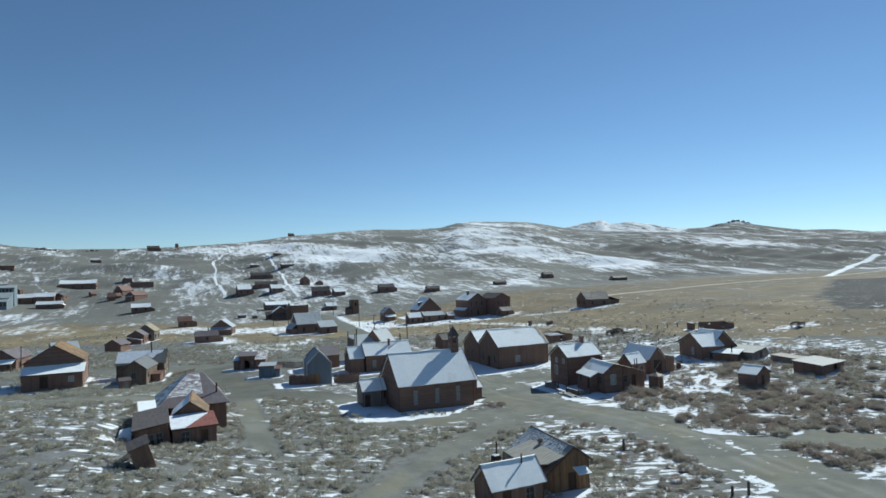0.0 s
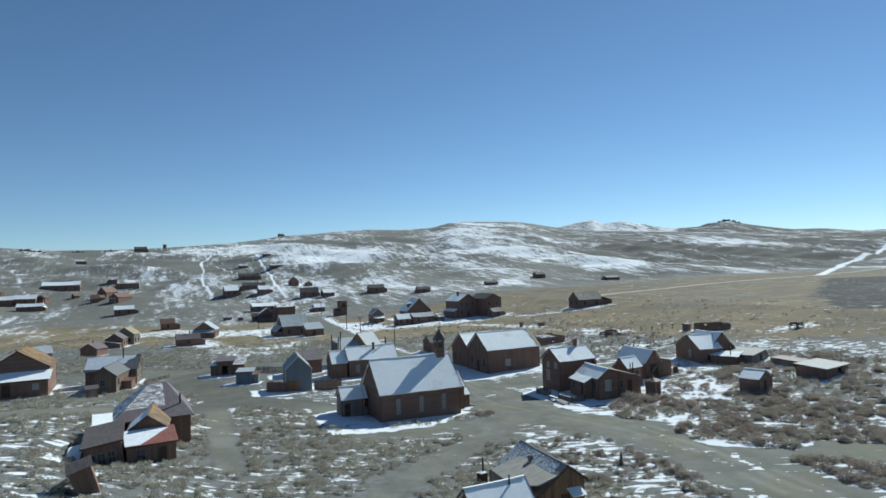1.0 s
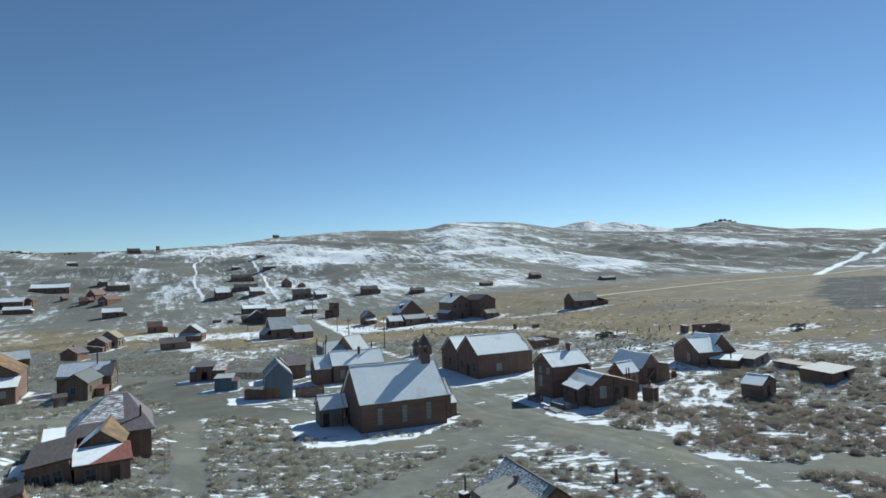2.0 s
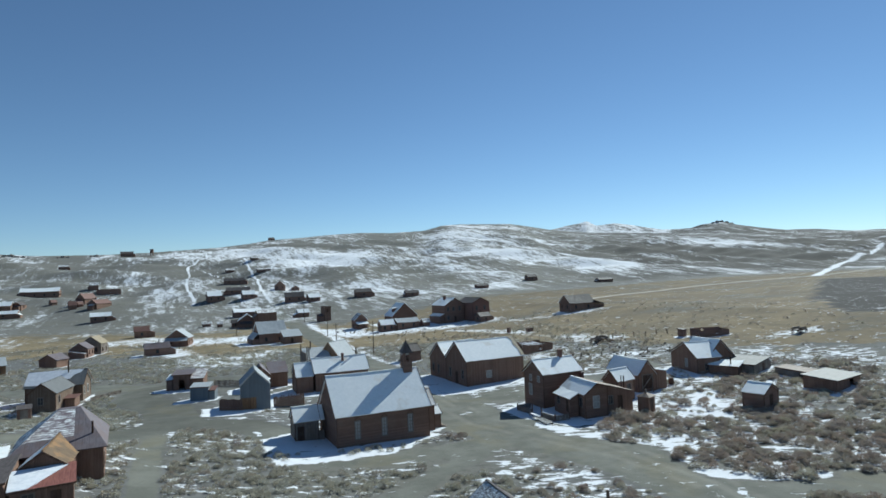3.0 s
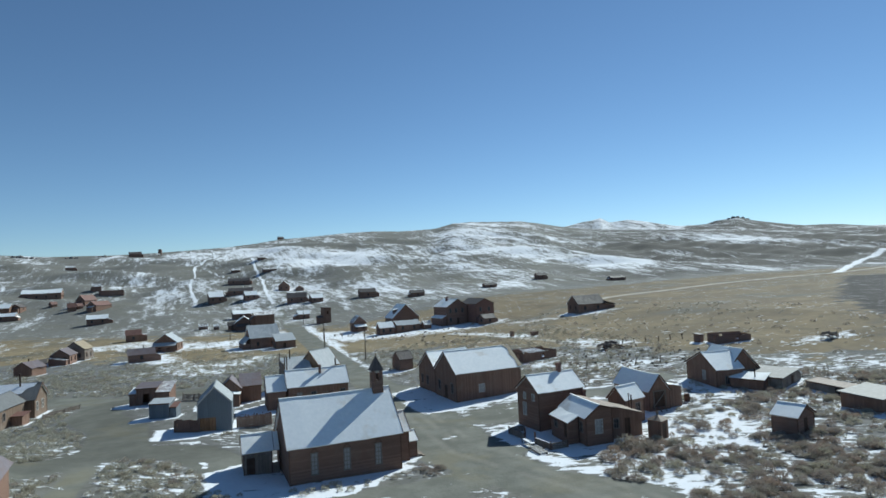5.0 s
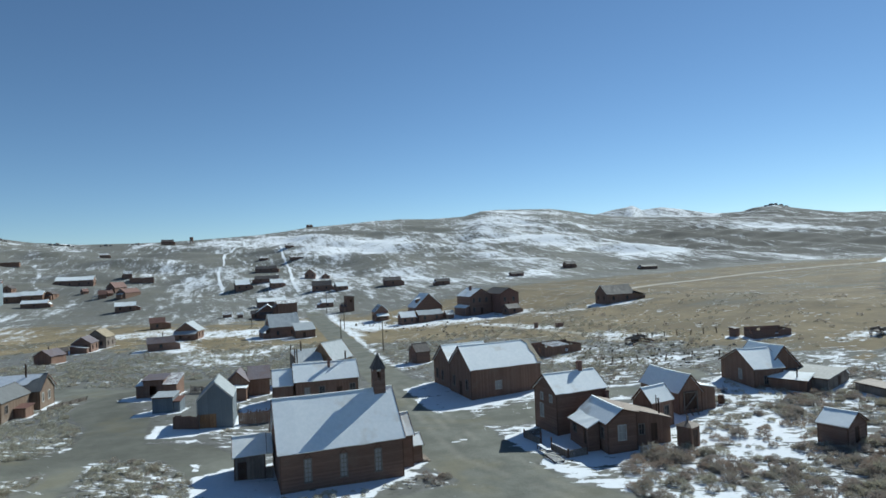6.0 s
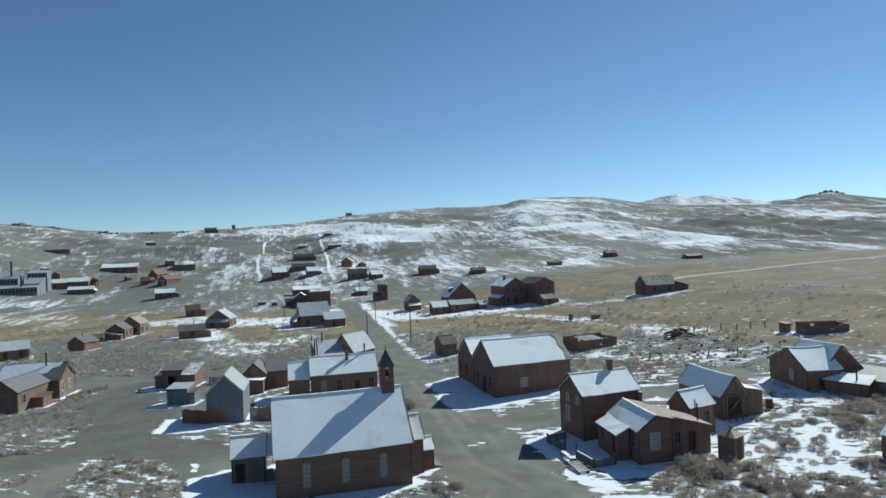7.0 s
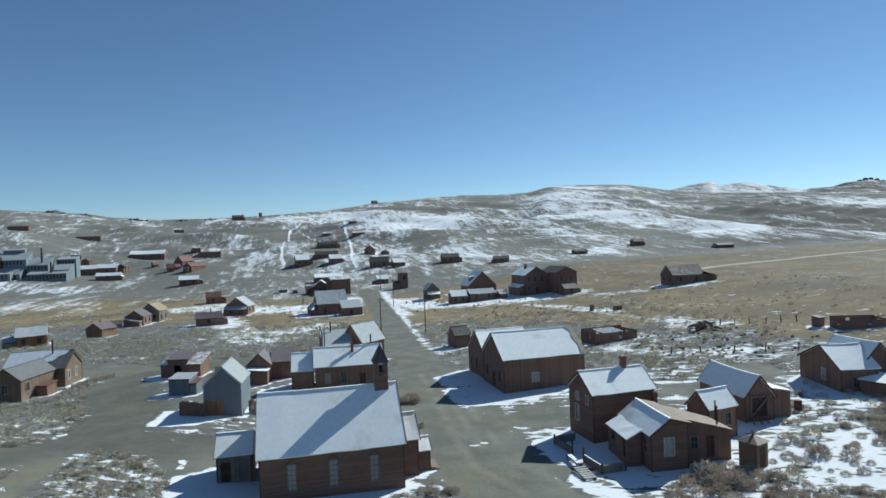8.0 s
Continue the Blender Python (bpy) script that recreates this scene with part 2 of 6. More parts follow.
def ground_height(x, y):
    x, y = np.asarray(x, float), np.asarray(y, float)
    dx, dy = x - ORIGIN_X, y - ORIGIN_Y
    r, az = np.hypot(dx, dy), np.degrees(np.arctan2(dx, dy))
    flat = np.interp(y, (-400, 0, 60, 140, 230, 340, 2000), (0.2, 0.2, 0.2, -1.5, -0.4, 2.0, 4.0))
    flat = flat + 0.00042 * np.clip(x - 15, 0, 130) ** 2 * np.clip((y + 60) / 80, 0, 1)
    west = np.interp(x, (-90, -45, -40, -32, -26, -20, -13, -6, 0), (7, 5.2, 4.9, 3.8, 2.4, 1.6, 1.1, 0.6, 0))
    flat = flat + west * np.interp(y, (-60, 5, 25, 45), (1, 1, 0.7, 0))
    flat = flat - 1.25 * np.exp(-((x + 34.3) / 3.8) ** 2 - ((y + 10.5) / 5.5) ** 2)
    start = np.interp(az, (-180, -25, -10, 0, 15, 30, 40, 50, 60, 180), (400, 400, 385, 335, 355, 410, 480, 640, 800, 500))
    crest = np.interp(az, (-180, -25, 0, 10, 20, 30, 36, 45, 60, 180), (900, 900, 960, 1100, 1350, 1500, 1500, 1400, 1500, 900))
    el = np.interp(az, CREST_AZ, CREST_EL)
    top = EYE + crest * np.tan(np.radians(el))
    t = np.clip((r - start) / (crest - start), 0, 1)
    z = flat + (top - flat) * t ** 1.22
    z = z + bumps(x, y, 150, 3) * 5.0 * np.sin(np.pi * t) + bumps(x, y, 48, 5) * 1.5 * np.sin(np.pi * t) + bumps(x, y, 28, 8) * 0.12 * (r > 60) * (1 - t)
    z = z - np.clip(r - crest, 0, None) * 0.035
    peak = EYE + 3700 * np.tan(np.radians(np.interp(az, PEAK_AZ, PEAK_EL)))
    rise = np.clip((r - 1900) / 1800, 0, 1)
    far = peak * rise ** 1.5 - 60 * (1 - rise) - np.clip(r - 3700, 0, None) * 0.1
    far = far + (bumps(x, y, 330, 17) * 5 + bumps(x, y, 130, 14) * 4 + bumps(x, y, 50, 15) * 1.5) * np.clip((r - 2600) / 900, 0, 1) * np.clip((3720 - r) / 500, 0.15, 1)
    return np.maximum(z, far)


def height_at(x, y):
    return float(ground_height(x, y))


# a small kit for meshes with metre-scaled UVs
class Shape:
    def __init__(self):
        self.v, self.f, self.uv = [], [], []

    def poly(self, *points):
        p = [Vector(q) for q in points]
        n = Vector((0, 0, 0))
        for i, a in enumerate(p):
            c = p[(i + 1) % len(p)]
            n += a.cross(c)
        n.normalize()
        u = Vector((0, 0, 1)).cross(n)
        u = Vector((1, 0, 0)) if u.length < 0.05 else u.normalized()
        w = n.cross(u)
        k = len(self.v)
        self.v += [tuple(q) for q in p]
        self.f.append(tuple(range(k, k + len(p))))
        self.uv += [(q.dot(u), q.dot(w)) for q in p]
        return self

    def box(self, x0, x1, y0, y1, z0, z1):
        self.poly((x0, y0, z0), (x1, y0, z0), (x1, y0, z1), (x0, y0, z1))
        self.poly((x1, y1, z0), (x0, y1, z0), (x0, y1, z1), (x1, y1, z1))
        self.poly((x0, y1, z0), (x0, y0, z0), (x0, y0, z1), (x0, y1, z1))
        self.poly((x1, y0, z0), (x1, y1, z0), (x1, y1, z1), (x1, y0, z1))
        self.poly((x0, y0, z1), (x1, y0, z1), (x1, y1, z1), (x0, y1, z1))
        self.poly((x0, y1, z0), (x1, y1, z0), (x1, y0, z0), (x0, y0, z0))
        return self

    def slab(self, thick, *points):
        """A sheet of that thickness whose upper face has these points, anticlockwise from above."""
        p = [Vector(q) for q in points]
        n = (p[1] - p[0]).cross(p[2] - p[0]).normalized() * thick
        self.poly(*p)
        self.poly(*[q - n for q in reversed(p)])
        for i, a in enumerate(p):
            c = p[(i + 1) % len(p)]
            self.poly(a, a - n, c - n, c)
        return self

    def sheet(self, thick, p0, p1, p2, p3, sag=0.05, wave=0.02, seed=0):
        """An old roof slope from the eave p0 p1 to the ridge p2 p3: it sags between its ends and its boards have warped."""
        p0, p1, p2, p3 = (Vector(p) for p in (p0, p1, p2, p3))
        rnd = random.Random(seed)
        n, m = max(3, min(12, int((p1 - p0).length / 0.9))), max(2, min(6, int((p3 - p0).length / 0.9)))
        up = (p1 - p0).cross(p3 - p0).normalized() * thick
        rows = []
        for j in range(m + 1):
            v = j / m
            row = []
            for i in range(n + 1):
                u = i / n
                q = (p0.lerp(p1, u)).lerp(p3.lerp(p2, u), v)
                ends = 1.0 if 0 < i < n else 0.4
                q = q + Vector((0, 0, -sag * 4 * u * (1 - u) * (0.35 + 0.65 * v) + rnd.uniform(-wave, wave) * ends))
                if j == 0:
                    q = q + (p0 - p3).normalized() * rnd.uniform(-1.5, 1.5) * wave
                row.append(q)
            rows.append(row)
        for j in range(m):
            for i in range(n):
                a, b, c, d = rows[j][i], rows[j][i + 1], rows[j + 1][i + 1], rows[j + 1][i]
                self.poly(a, b, c, d)
                self.poly(d - up, c - up, b - up, a - up)
        rim = rows[0] + [r[-1] for r in rows[1:]] + rows[-1][-2::-1] + [r[0] for r in rows[-2:0:-1]]
        for i, a in enumerate(rim):
            c = rim[(i + 1) % len(rim)]
            self.poly(a, a - up, c - up, c)
        return self

    def beam(self, a, b, w, h=None):
        """A squared timber from a to b."""
        a, b, h = Vector(a), Vector(b), h or w
        d = (b - a).normalized()
        s = d.cross(Vector((0, 0, 1)))
        s = Vector((1, 0, 0)) if s.length < 0.02 else s.normalized()
        t = s.cross(d)
        c = [(-w / 2, -h / 2), (w / 2, -h / 2), (w / 2, h / 2), (-w / 2, h / 2)]
        lo, hi = [a + s * i + t * j for i, j in c], [b + s * i + t * j for i, j in c]
        self.poly(*reversed(lo)).poly(*hi)
        for i in range(4):
            j = (i + 1) % 4
            self.poly(lo[i], lo[j], hi[j], hi[i])
        return self

    def bar(self, points, w, h):
        """One bent board along points that run with x: w wide, h thick, its top on the points."""
        rings = [[(x, y - w / 2, z - h), (x, y + w / 2, z - h), (x, y + w / 2, z), (x, y - w / 2, z)] for x, y, z in points]
        for p, q in zip(rings, rings[1:]):
            for i in range(4):
                j = (i + 1) % 4
                self.poly(p[j], p[i], q[i], q[j])
        return self.poly(*rings[0]).poly(*reversed(rings[-1]))

    def tube(self, a, b, r0, r1, sides=8):
        a, b = Vector(a), Vector(b)
        d = (b - a).normalized()
        s = d.cross(Vector((0.3, 1, 0.1))).normalized()
        t = d.cross(s)
        ring = [(math.cos(6.28319 * i / sides), math.sin(6.28319 * i / sides)) for i in range(sides)]
        lo, hi = [a + (s * i + t * j) * r0 for i, j in ring], [b + (s * i + t * j) * r1 for i, j in ring]
        for i in range(sides):
            j = (i + 1) % sides
            self.poly(lo[i], lo[j], hi[j], hi[i])
        self.poly(*hi).poly(*reversed(lo))
        return self

    def mesh(self, name, mat):
        me = bpy.data.meshes.new(name)
        me.from_pydata(self.v, [], self.f)
        layer = me.uv_layers.new(name="UVMap")
        layer.data.foreach_set("uv", [c for uv in self.uv for c in uv])
        me.materials.append(mat)
        return me


FOOT = []


def thing(name, x, y, rot, label, category, group="", z=None, lean=0.0, tilt=0.0):
    ob = new(name)
    ob.matrix_world = pose(x, y, height_at(x, y) if z is None else z, lean, tilt, rot)
    ob.empty_display_size = 0.5
    return tagged(ob, label, category, group)


def part(name, shape, mat, parent, label=""):
    ob = new(name, shape.mesh(name, mat))
    ob.parent = parent
    return tagged(ob, label)


def wall(p0, p1, z0, z1, holes=(), thick=0.14, peak=None, off=0.5):
    """A wall from p0 to p1, seen with p0 at its left; holes (u0, u1, v0, v1) go through it. peak: the gable's height."""
    s = Shape()
    p0, p1 = Vector((*p0, 0)), Vector((*p1, 0))
    d, ln = (p1 - p0).normalized(), (p1 - p0).length
    inn = Vector((-d.y, d.x, 0)) * thick

    def at(u, v, deep=False):
        return p0 + d * u + Vector((0, 0, v)) + (inn if deep else Vector((0, 0, 0)))

    us = sorted({0.0, ln, *[h[0] for h in holes], *[h[1] for h in holes]})
    vs = sorted({z0, z1, *[h[2] for h in holes], *[h[3] for h in holes]})
    for a, b in zip(us, us[1:]):
        for c, e in zip(vs, vs[1:]):
            if any(h[0] <= (a + b) / 2 <= h[1] and h[2] <= (c + e) / 2 <= h[3] for h in holes):
                continue
            s.poly(at(a, c), at(b, c), at(b, e), at(a, e))
            s.poly(at(b, c, 1), at(a, c, 1), at(a, e, 1), at(b, e, 1))
    for a, b, c, e in holes:
        s.poly(at(a, c), at(a, e), at(a, e, 1), at(a, c, 1)).poly(at(b, e), at(b, c), at(b, c, 1), at(b, e, 1))
        s.poly(at(b, c), at(a, c), at(a, c, 1), at(b, c, 1)).poly(at(a, e), at(b, e), at(b, e, 1), at(a, e, 1))
    if peak:
        s.poly(at(0, z1), at(ln, z1), at(ln * off, peak))
        s.poly(at(ln, z1, 1), at(0, z1, 1), at(ln * off, peak, 1))
    return s


def window(owner, p0, p1, hole, mats=(DULL_TRIM, GLASS), bars=(1, 1), name="window"):
    """A framed sash set into a hole of the wall from p0 to p1."""
    p0, p1 = Vector((*p0, 0)), Vector((*p1, 0))
    d = (p1 - p0).normalized()
    out = Vector((d.y, -d.x, 0))
    u0, u1, v0, v1 = hole

    def at(u, v, o=0.0):
        return p0 + d * u + Vector((0, 0, v)) + out * o

    w = 0.11
    out_, inn_ = [(u0 - w, v0 - w), (u1 + w, v0 - w), (u1 + w, v1 + w), (u0 - w, v1 + w)], [(u0, v0), (u1, v0), (u1, v1), (u0, v1)]
    fr = Shape()
    for i in range(4):
        k = (i + 1) % 4
        fr.poly(at(*out_[i], 0.05), at(*out_[k], 0.05), at(*inn_[k], 0.05), at(*inn_[i], 0.05))
        fr.poly(at(*out_[i], 0.0), at(*out_[k], 0.0), at(*out_[k], 0.05), at(*out_[i], 0.05))
        fr.poly(at(*inn_[i], 0.05), at(*inn_[k], 0.05), at(*inn_[k], -0.09), at(*inn_[i], -0.09))
    f = part(name, fr, mats[0], owner)
    for i in range(1, bars[0] + 1):
        u = u0 + (u1 - u0) * i / (bars[0] + 1)
        part("muntin", Shape().beam(at(u, v0, -0.05), at(u, v1, -0.05), 0.05), mats[0], f)
    for i in range(1, bars[1] + 1):
        v = v0 + (v1 - v0) * i / (bars[1] + 1)
        part("muntin", Shape().beam(at(u0, v, -0.05), at(u1, v, -0.05), 0.05), mats[0], f)
    part("pane", Shape().slab(0.01, at(u0, v0, -0.08), at(u1, v0, -0.08), at(u1, v1, -0.08), at(u0, v1, -0.08)), mats[1], f)


def door(owner, p0, p1, hole, mat=DOOR):
    p0, p1 = Vector((*p0, 0)), Vector((*p1, 0))
    d = (p1 - p0).normalized()
    out = Vector((d.y, -d.x, 0))
    u0, u1, v0, v1 = hole

    def at(u, v, o=0.0):
        return p0 + d * u + Vector((0, 0, v)) + out * o

    part("door", Shape().slab(0.05, at(u0, v0, -0.06), at(u1, v0, -0.06), at(u1, v1, -0.06), at(u0, v1, -0.06)), mat, owner)


def fill(owner, p0, p1, holes):
    """Windows and doors for holes given as (u0, u1, v0, v1, kind)."""
    for u0, u1, v0, v1, kind in holes:
        if kind == "w":
            window(owner, p0, p1, (u0, u1, v0, v1))
        elif kind == "p":
            window(owner, p0, p1, (u0, u1, v0, v1), (TRIM, PALE_GLASS), (1, 1))
        elif kind == "q":
            window(owner, p0, p1, (u0, u1, v0, v1), (DULL_TRIM, PALE_GLASS), (1, 4))
        elif kind == "d":
            door(owner, p0, p1, (u0, u1, v0, v1))
        elif kind == "g":
            door(owner, p0, p1, (u0, u1, v0, v1), GOLD_BOARD)


def gable(owner, x0, x1, y0, y1, eave, ridge, mats, holes=None, over=0.3, off=0.5, drop=0.8, thick=0.12, fascia=DARK_TRIM, eave2=None, sag=None):
    """Four walls and a gable roof with its ridge along x, in the owner's own axes. mats: walls, roof to -y, roof to +y.
    holes: by side S, N, W, E, in metres from the wall's left end. off: where the ridge lies between y0 and y1."""
    holes = holes or {}
    wm, rs, rn = mats
    e2 = eave if eave2 is None else eave2
    ym = y0 + (y1 - y0) * off
    sides = {"S": ((x0, y0), (x1, y0)), "N": ((x1, y1), (x0, y1)), "W": ((x0, y1), (x0, y0)), "E": ((x1, y0), (x1, y1))}
    for key, (a, b) in sides.items():
        hs = holes.get(key, ())
        cut = [h[:4] for h in hs]
        if key in "SN":
            s = wall(a, b, -drop, eave if key == "S" else e2, cut)
        else:
            low = min(eave, e2)
            s = wall(a, b, -drop, low, cut)
            n = 0.14 if key == "W" else -0.14
            x = a[0]
            pts = [(x, y1, low), (x, y0, low), (x, y0, eave), (x, ym, ridge), (x, y1, e2)]
            pts = [p for i, p in enumerate(pts) if i == 0 or p != pts[i - 1]]
            pts = pts if key == "W" else pts[::-1]
            s.poly(*pts)
            s.poly(*[(px_ + n, py_, pz_) for px_, py_, pz_ in reversed(pts)])
        part("wall", s, wm, owner)
        fill(owner, a, b, hs)
    for x in (x0, x1):
        for y, e in ((y0, eave), (y1, e2)):
            part("corner_board", Shape().box(x - 0.05, x + 0.05, y - 0.05, y + 0.05, -drop, e), fascia, owner)
    ks, kn = (ridge - eave) / (ym - y0), (ridge - e2) / (y1 - ym)
    lift = thick * 1.15
    a, b = x0 - over, x1 + over
    sag = 0.006 * (b - a) if sag is None else sag
    part("roof", Shape().sheet(thick, (a, y0 - over, eave - ks * over + lift), (b, y0 - over, eave - ks * over + lift), (b, ym, ridge + lift), (a, ym, ridge + lift), sag, 0.022, int(x0 * 31 + y0 * 17 + 900)), rs, owner)
    part("roof", Shape().sheet(thick, (b, y1 + over, e2 - kn * over + lift), (a, y1 + over, e2 - kn * over + lift), (a, ym, ridge + lift), (b, ym, ridge + lift), sag, 0.022, int(x0 * 13 + y1 * 7 + 900)), rn, owner)
    for x in (a - 0.02, b + 0.02):
        part("rake_board", Shape().beam((x, y0 - over, eave - ks * over + lift * 0.3), (x, ym, ridge + lift * 0.3), 0.05, 0.2), fascia, owner)
        part("rake_board", Shape().beam((x, y1 + over, e2 - kn * over + lift * 0.3), (x, ym, ridge + lift * 0.3), 0.05, 0.2), fascia, owner)
    line = [(a + (b - a) * i / 8, ridge + lift + 0.05 - sag * i * (8 - i) / 16) for i in range(9)]
    part("ridge_cap", Shape().bar([(x, ym, z) for x, z in line], 0.2, 0.06), rs, owner)
    foot(owner, x0, x1, y0, y1, ridge)


def lean_to(owner, x0, x1, y0, y1, z_s, z_n, mats, holes=None, over=0.2, drop=0.8, thick=0.1, fascia=DARK_TRIM, sag=None):
    """Four walls under one roof that slopes from z_s at y0 to z_n at y1."""
    holes = holes or {}
    wm, rm = mats
    low = min(z_s, z_n)
    sides = {"S": ((x0, y0), (x1, y0)), "N": ((x1, y1), (x0, y1)), "W": ((x0, y1), (x0, y0)), "E": ((x1, y0), (x1, y1))}
    for key, (a, b) in sides.items():
        hs = holes.get(key, ())
        top = {"S": z_s, "N": z_n}.get(key, low)
        s = wall(a, b, -drop, top, [h[:4] for h in hs])
        if key in "WE" and z_s != z_n:
            x = a[0]
            hi = (x, y1, z_n) if z_n > z_s else (x, y0, z_s)
            tri = [(x, y1, low), (x, y0, low), hi]
            s.poly(*(tri if key == "W" else tri[::-1]))
        part("wall", s, wm, owner)
        fill(owner, a, b, hs)
    k = (z_n - z_s) / (y1 - y0)
    lift = thick * 1.15
    a, b = x0 - over, x1 + over
    part("roof", Shape().sheet(thick, (a, y0 - over, z_s - k * over + lift), (b, y0 - over, z_s - k * over + lift), (b, y1 + over, z_n + k * over + lift), (a, y1 + over, z_n + k * over + lift), 0.005 * (b - a) if sag is None else sag, 0.022, int(x0 * 31 + y0 * 17 + 900)), rm, owner)
    part("fascia", Shape().beam((a, y0 - over - 0.03, z_s - k * over + lift * 0.3), (b, y0 - over - 0.03, z_s - k * over + lift * 0.3), 0.05, 0.18), fascia, owner)
    foot(owner, x0, x1, y0, y1, max(z_s, z_n))


def foot(owner, x0, x1, y0, y1, top):
    m = owner.matrix_world
    c = m @ Vector(((x0 + x1) / 2, (y0 + y1) / 2, 0))
    FOOT.append((c.x, c.y, (x1 - x0) / 2, (y1 - y0) / 2, m.to_euler().z, top))


def chimney(owner, x, y, z0, z1, w=0.5, mat=BRICK):
    s = Shape().box(x - w / 2, x + w / 2, y - w / 2, y + w / 2, z0, z1)
    s.box(x - w / 2 - 0.06, x + w / 2 + 0.06, y - w / 2 - 0.06, y + w / 2 + 0.06, z1 - 0.25, z1 - 0.08)
    part("chimney", s, mat, owner)


def stovepipe(owner, x, y, z0, z1, r=0.1):
    s = Shape().tube((x, y, z0), (x, y, z1), r, r)
    s.tube((x, y, z1 + 0.06), (x, y, z1 + 0.16), r * 1.7, r * 0.4)
    s.tube((x, y, z1 - 0.02), (x, y, z1 + 0.08), r * 0.3, r * 0.3, 5)
    part("stovepipe", s, IRON, owner)


# the church
ch = thing("church", 6.4, 5.1, -0.6, "red-brown wooden church with a snow-white gable roof and a small belfry", "church", z=-0.26)
gable(ch, -6.2, 6.2, -4.7, 4.7, 4.54, 8.8, (BROWN_LAP, R_SNOW, R_SNOW), {
    "S": [(2.35, 2.95, 1.4, 3.6, "q"), (5.9, 6.5, 1.4, 3.6, "q"), (9.45, 10.05, 1.4, 3.6, "q")],
    "W": [(1.4, 2.2, 1.3, 3.3, "w")]}, over=0.28)
for u in (2.65, 6.2, 9.75):
    x = -6.2 + u
    part("window_hood", Shape().beam((x - 0.4, -4.74, 3.72), (x, -4.74, 4.2), 0.07).beam((x, -4.74, 4.2), (x + 0.4, -4.74, 3.72), 0.07), DARK_TRIM, ch)
# belfry over the east end
bx, by, h = 5.0, 0.0, 0.64
part("belfry_base", Shape().box(bx - h, bx + h, by - h, by + h, 7.6, 9.75), DARK_LAP, ch)
for sx in (-1, 1):
    for sy in (-1, 1):
        part("belfry_post", Shape().box(bx + sx * (h - 0.22) - 0.21, bx + sx * (h - 0.22) + 0.21, by + sy * (h - 0.22) - 0.21, by + sy * (h - 0.22) + 0.21, 9.75, 11.0), DARK_LAP, ch)
for sx, sy in ((0, -1), (0, 1), (-1, 0), (1, 0)):
    part("belfry_arch", Shape().box(bx + sx * (h - 0.1) - (0.4 if sy else 0.09), bx + sx * (h - 0.1) + (0.4 if sy else 0.09), by + sy * (h - 0.1) - (0.4 if sx else 0.09), by + sy * (h - 0.1) + (0.4 if sx else 0.09), 10.75, 11.05), TRIM, ch)
part("bell", Shape().tube((bx, by, 10.0), (bx, by, 10.35), 0.34, 0.26).tube((bx, by, 10.35), (bx, by, 10.62), 0.26, 0.08), IRON, ch, "old dark iron bell")
s = Shape()
c0, c1 = [(bx + sx * 0.78, by + sy * 0.78, 11.0) for sx, sy in ((-1, -1), (1, -1), (1, 1), (-1, 1))], [(bx + sx * 0.5, by + sy * 0.5, 11.6) for sx, sy in ((-1, -1), (1, -1), (1, 1), (-1, 1))]
for i in range(4):
    j = (i + 1) % 4
    s.poly(c0[i], c0[j], c1[j], c1[i]).poly(c1[i], c1[j], (bx, by, 12.75))
s.poly(*reversed(c0))
part("belfry_roof", s, R_DARK, ch)
part("finial", Shape().tube((bx, by, 12.5), (bx, by, 13.1), 0.06, 0.02, 6), DARK_TRIM, ch)
# vestibule, stoop and steps at the east end
gable(ch, 6.35, 8.0, -2.2, 2.2, 3.9, 5.7, (BROWN_LAP, R_SNOW, R_SNOW), over=0.2)
gable(ch, 8.14, 9.3, -1.3, 1.3, 2.35, 3.2, (BROWN_LAP, R_SNOW, R_SNOW), {"E": [(1.0, 2.0, 0.5, 2.5, "d")]}, over=0.18)
for i in range(4):
    part("step", Shape().box(9.4 + 0.42 * i, 9.9 + 0.42 * i, -1.3, 1.3, 0.52 - 0.17 * i, 0.6 - 0.17 * i), PLANK, ch)
for y in (-1.36, 1.3):
    part("stringer", Shape().beam((9.3, y + 0.04, 0.5), (11.4, y + 0.04, -0.38), 0.07, 0.5), PLANK, ch)

an = thing("shed", -2.1, 8.0, -2, "grey board shed with a snowy roof built against the church", "shed", z=0.2)
gable(an, -1.75, 1.3, -1.85, 1.85, 2.75, 4.25, (GREY_BOARD, R_SNOW, R_SNOW), {"S": [(0.3, 1.2, 0.0, 2.1, "d")]}, over=0.2)
part("breezeway_roof", Shape().slab(0.1, (1.53, -2.04, 2.72), (2.12, -2.04, 2.72), (2.12, -0.02, 4.34), (1.53, -0.02, 4.34)), R_SNOW, an)
part("breezeway_gate", Shape().box(1.36, 2.1, -1.8, -1.72, 0.0, 1.3), GREY_BOARD, an)

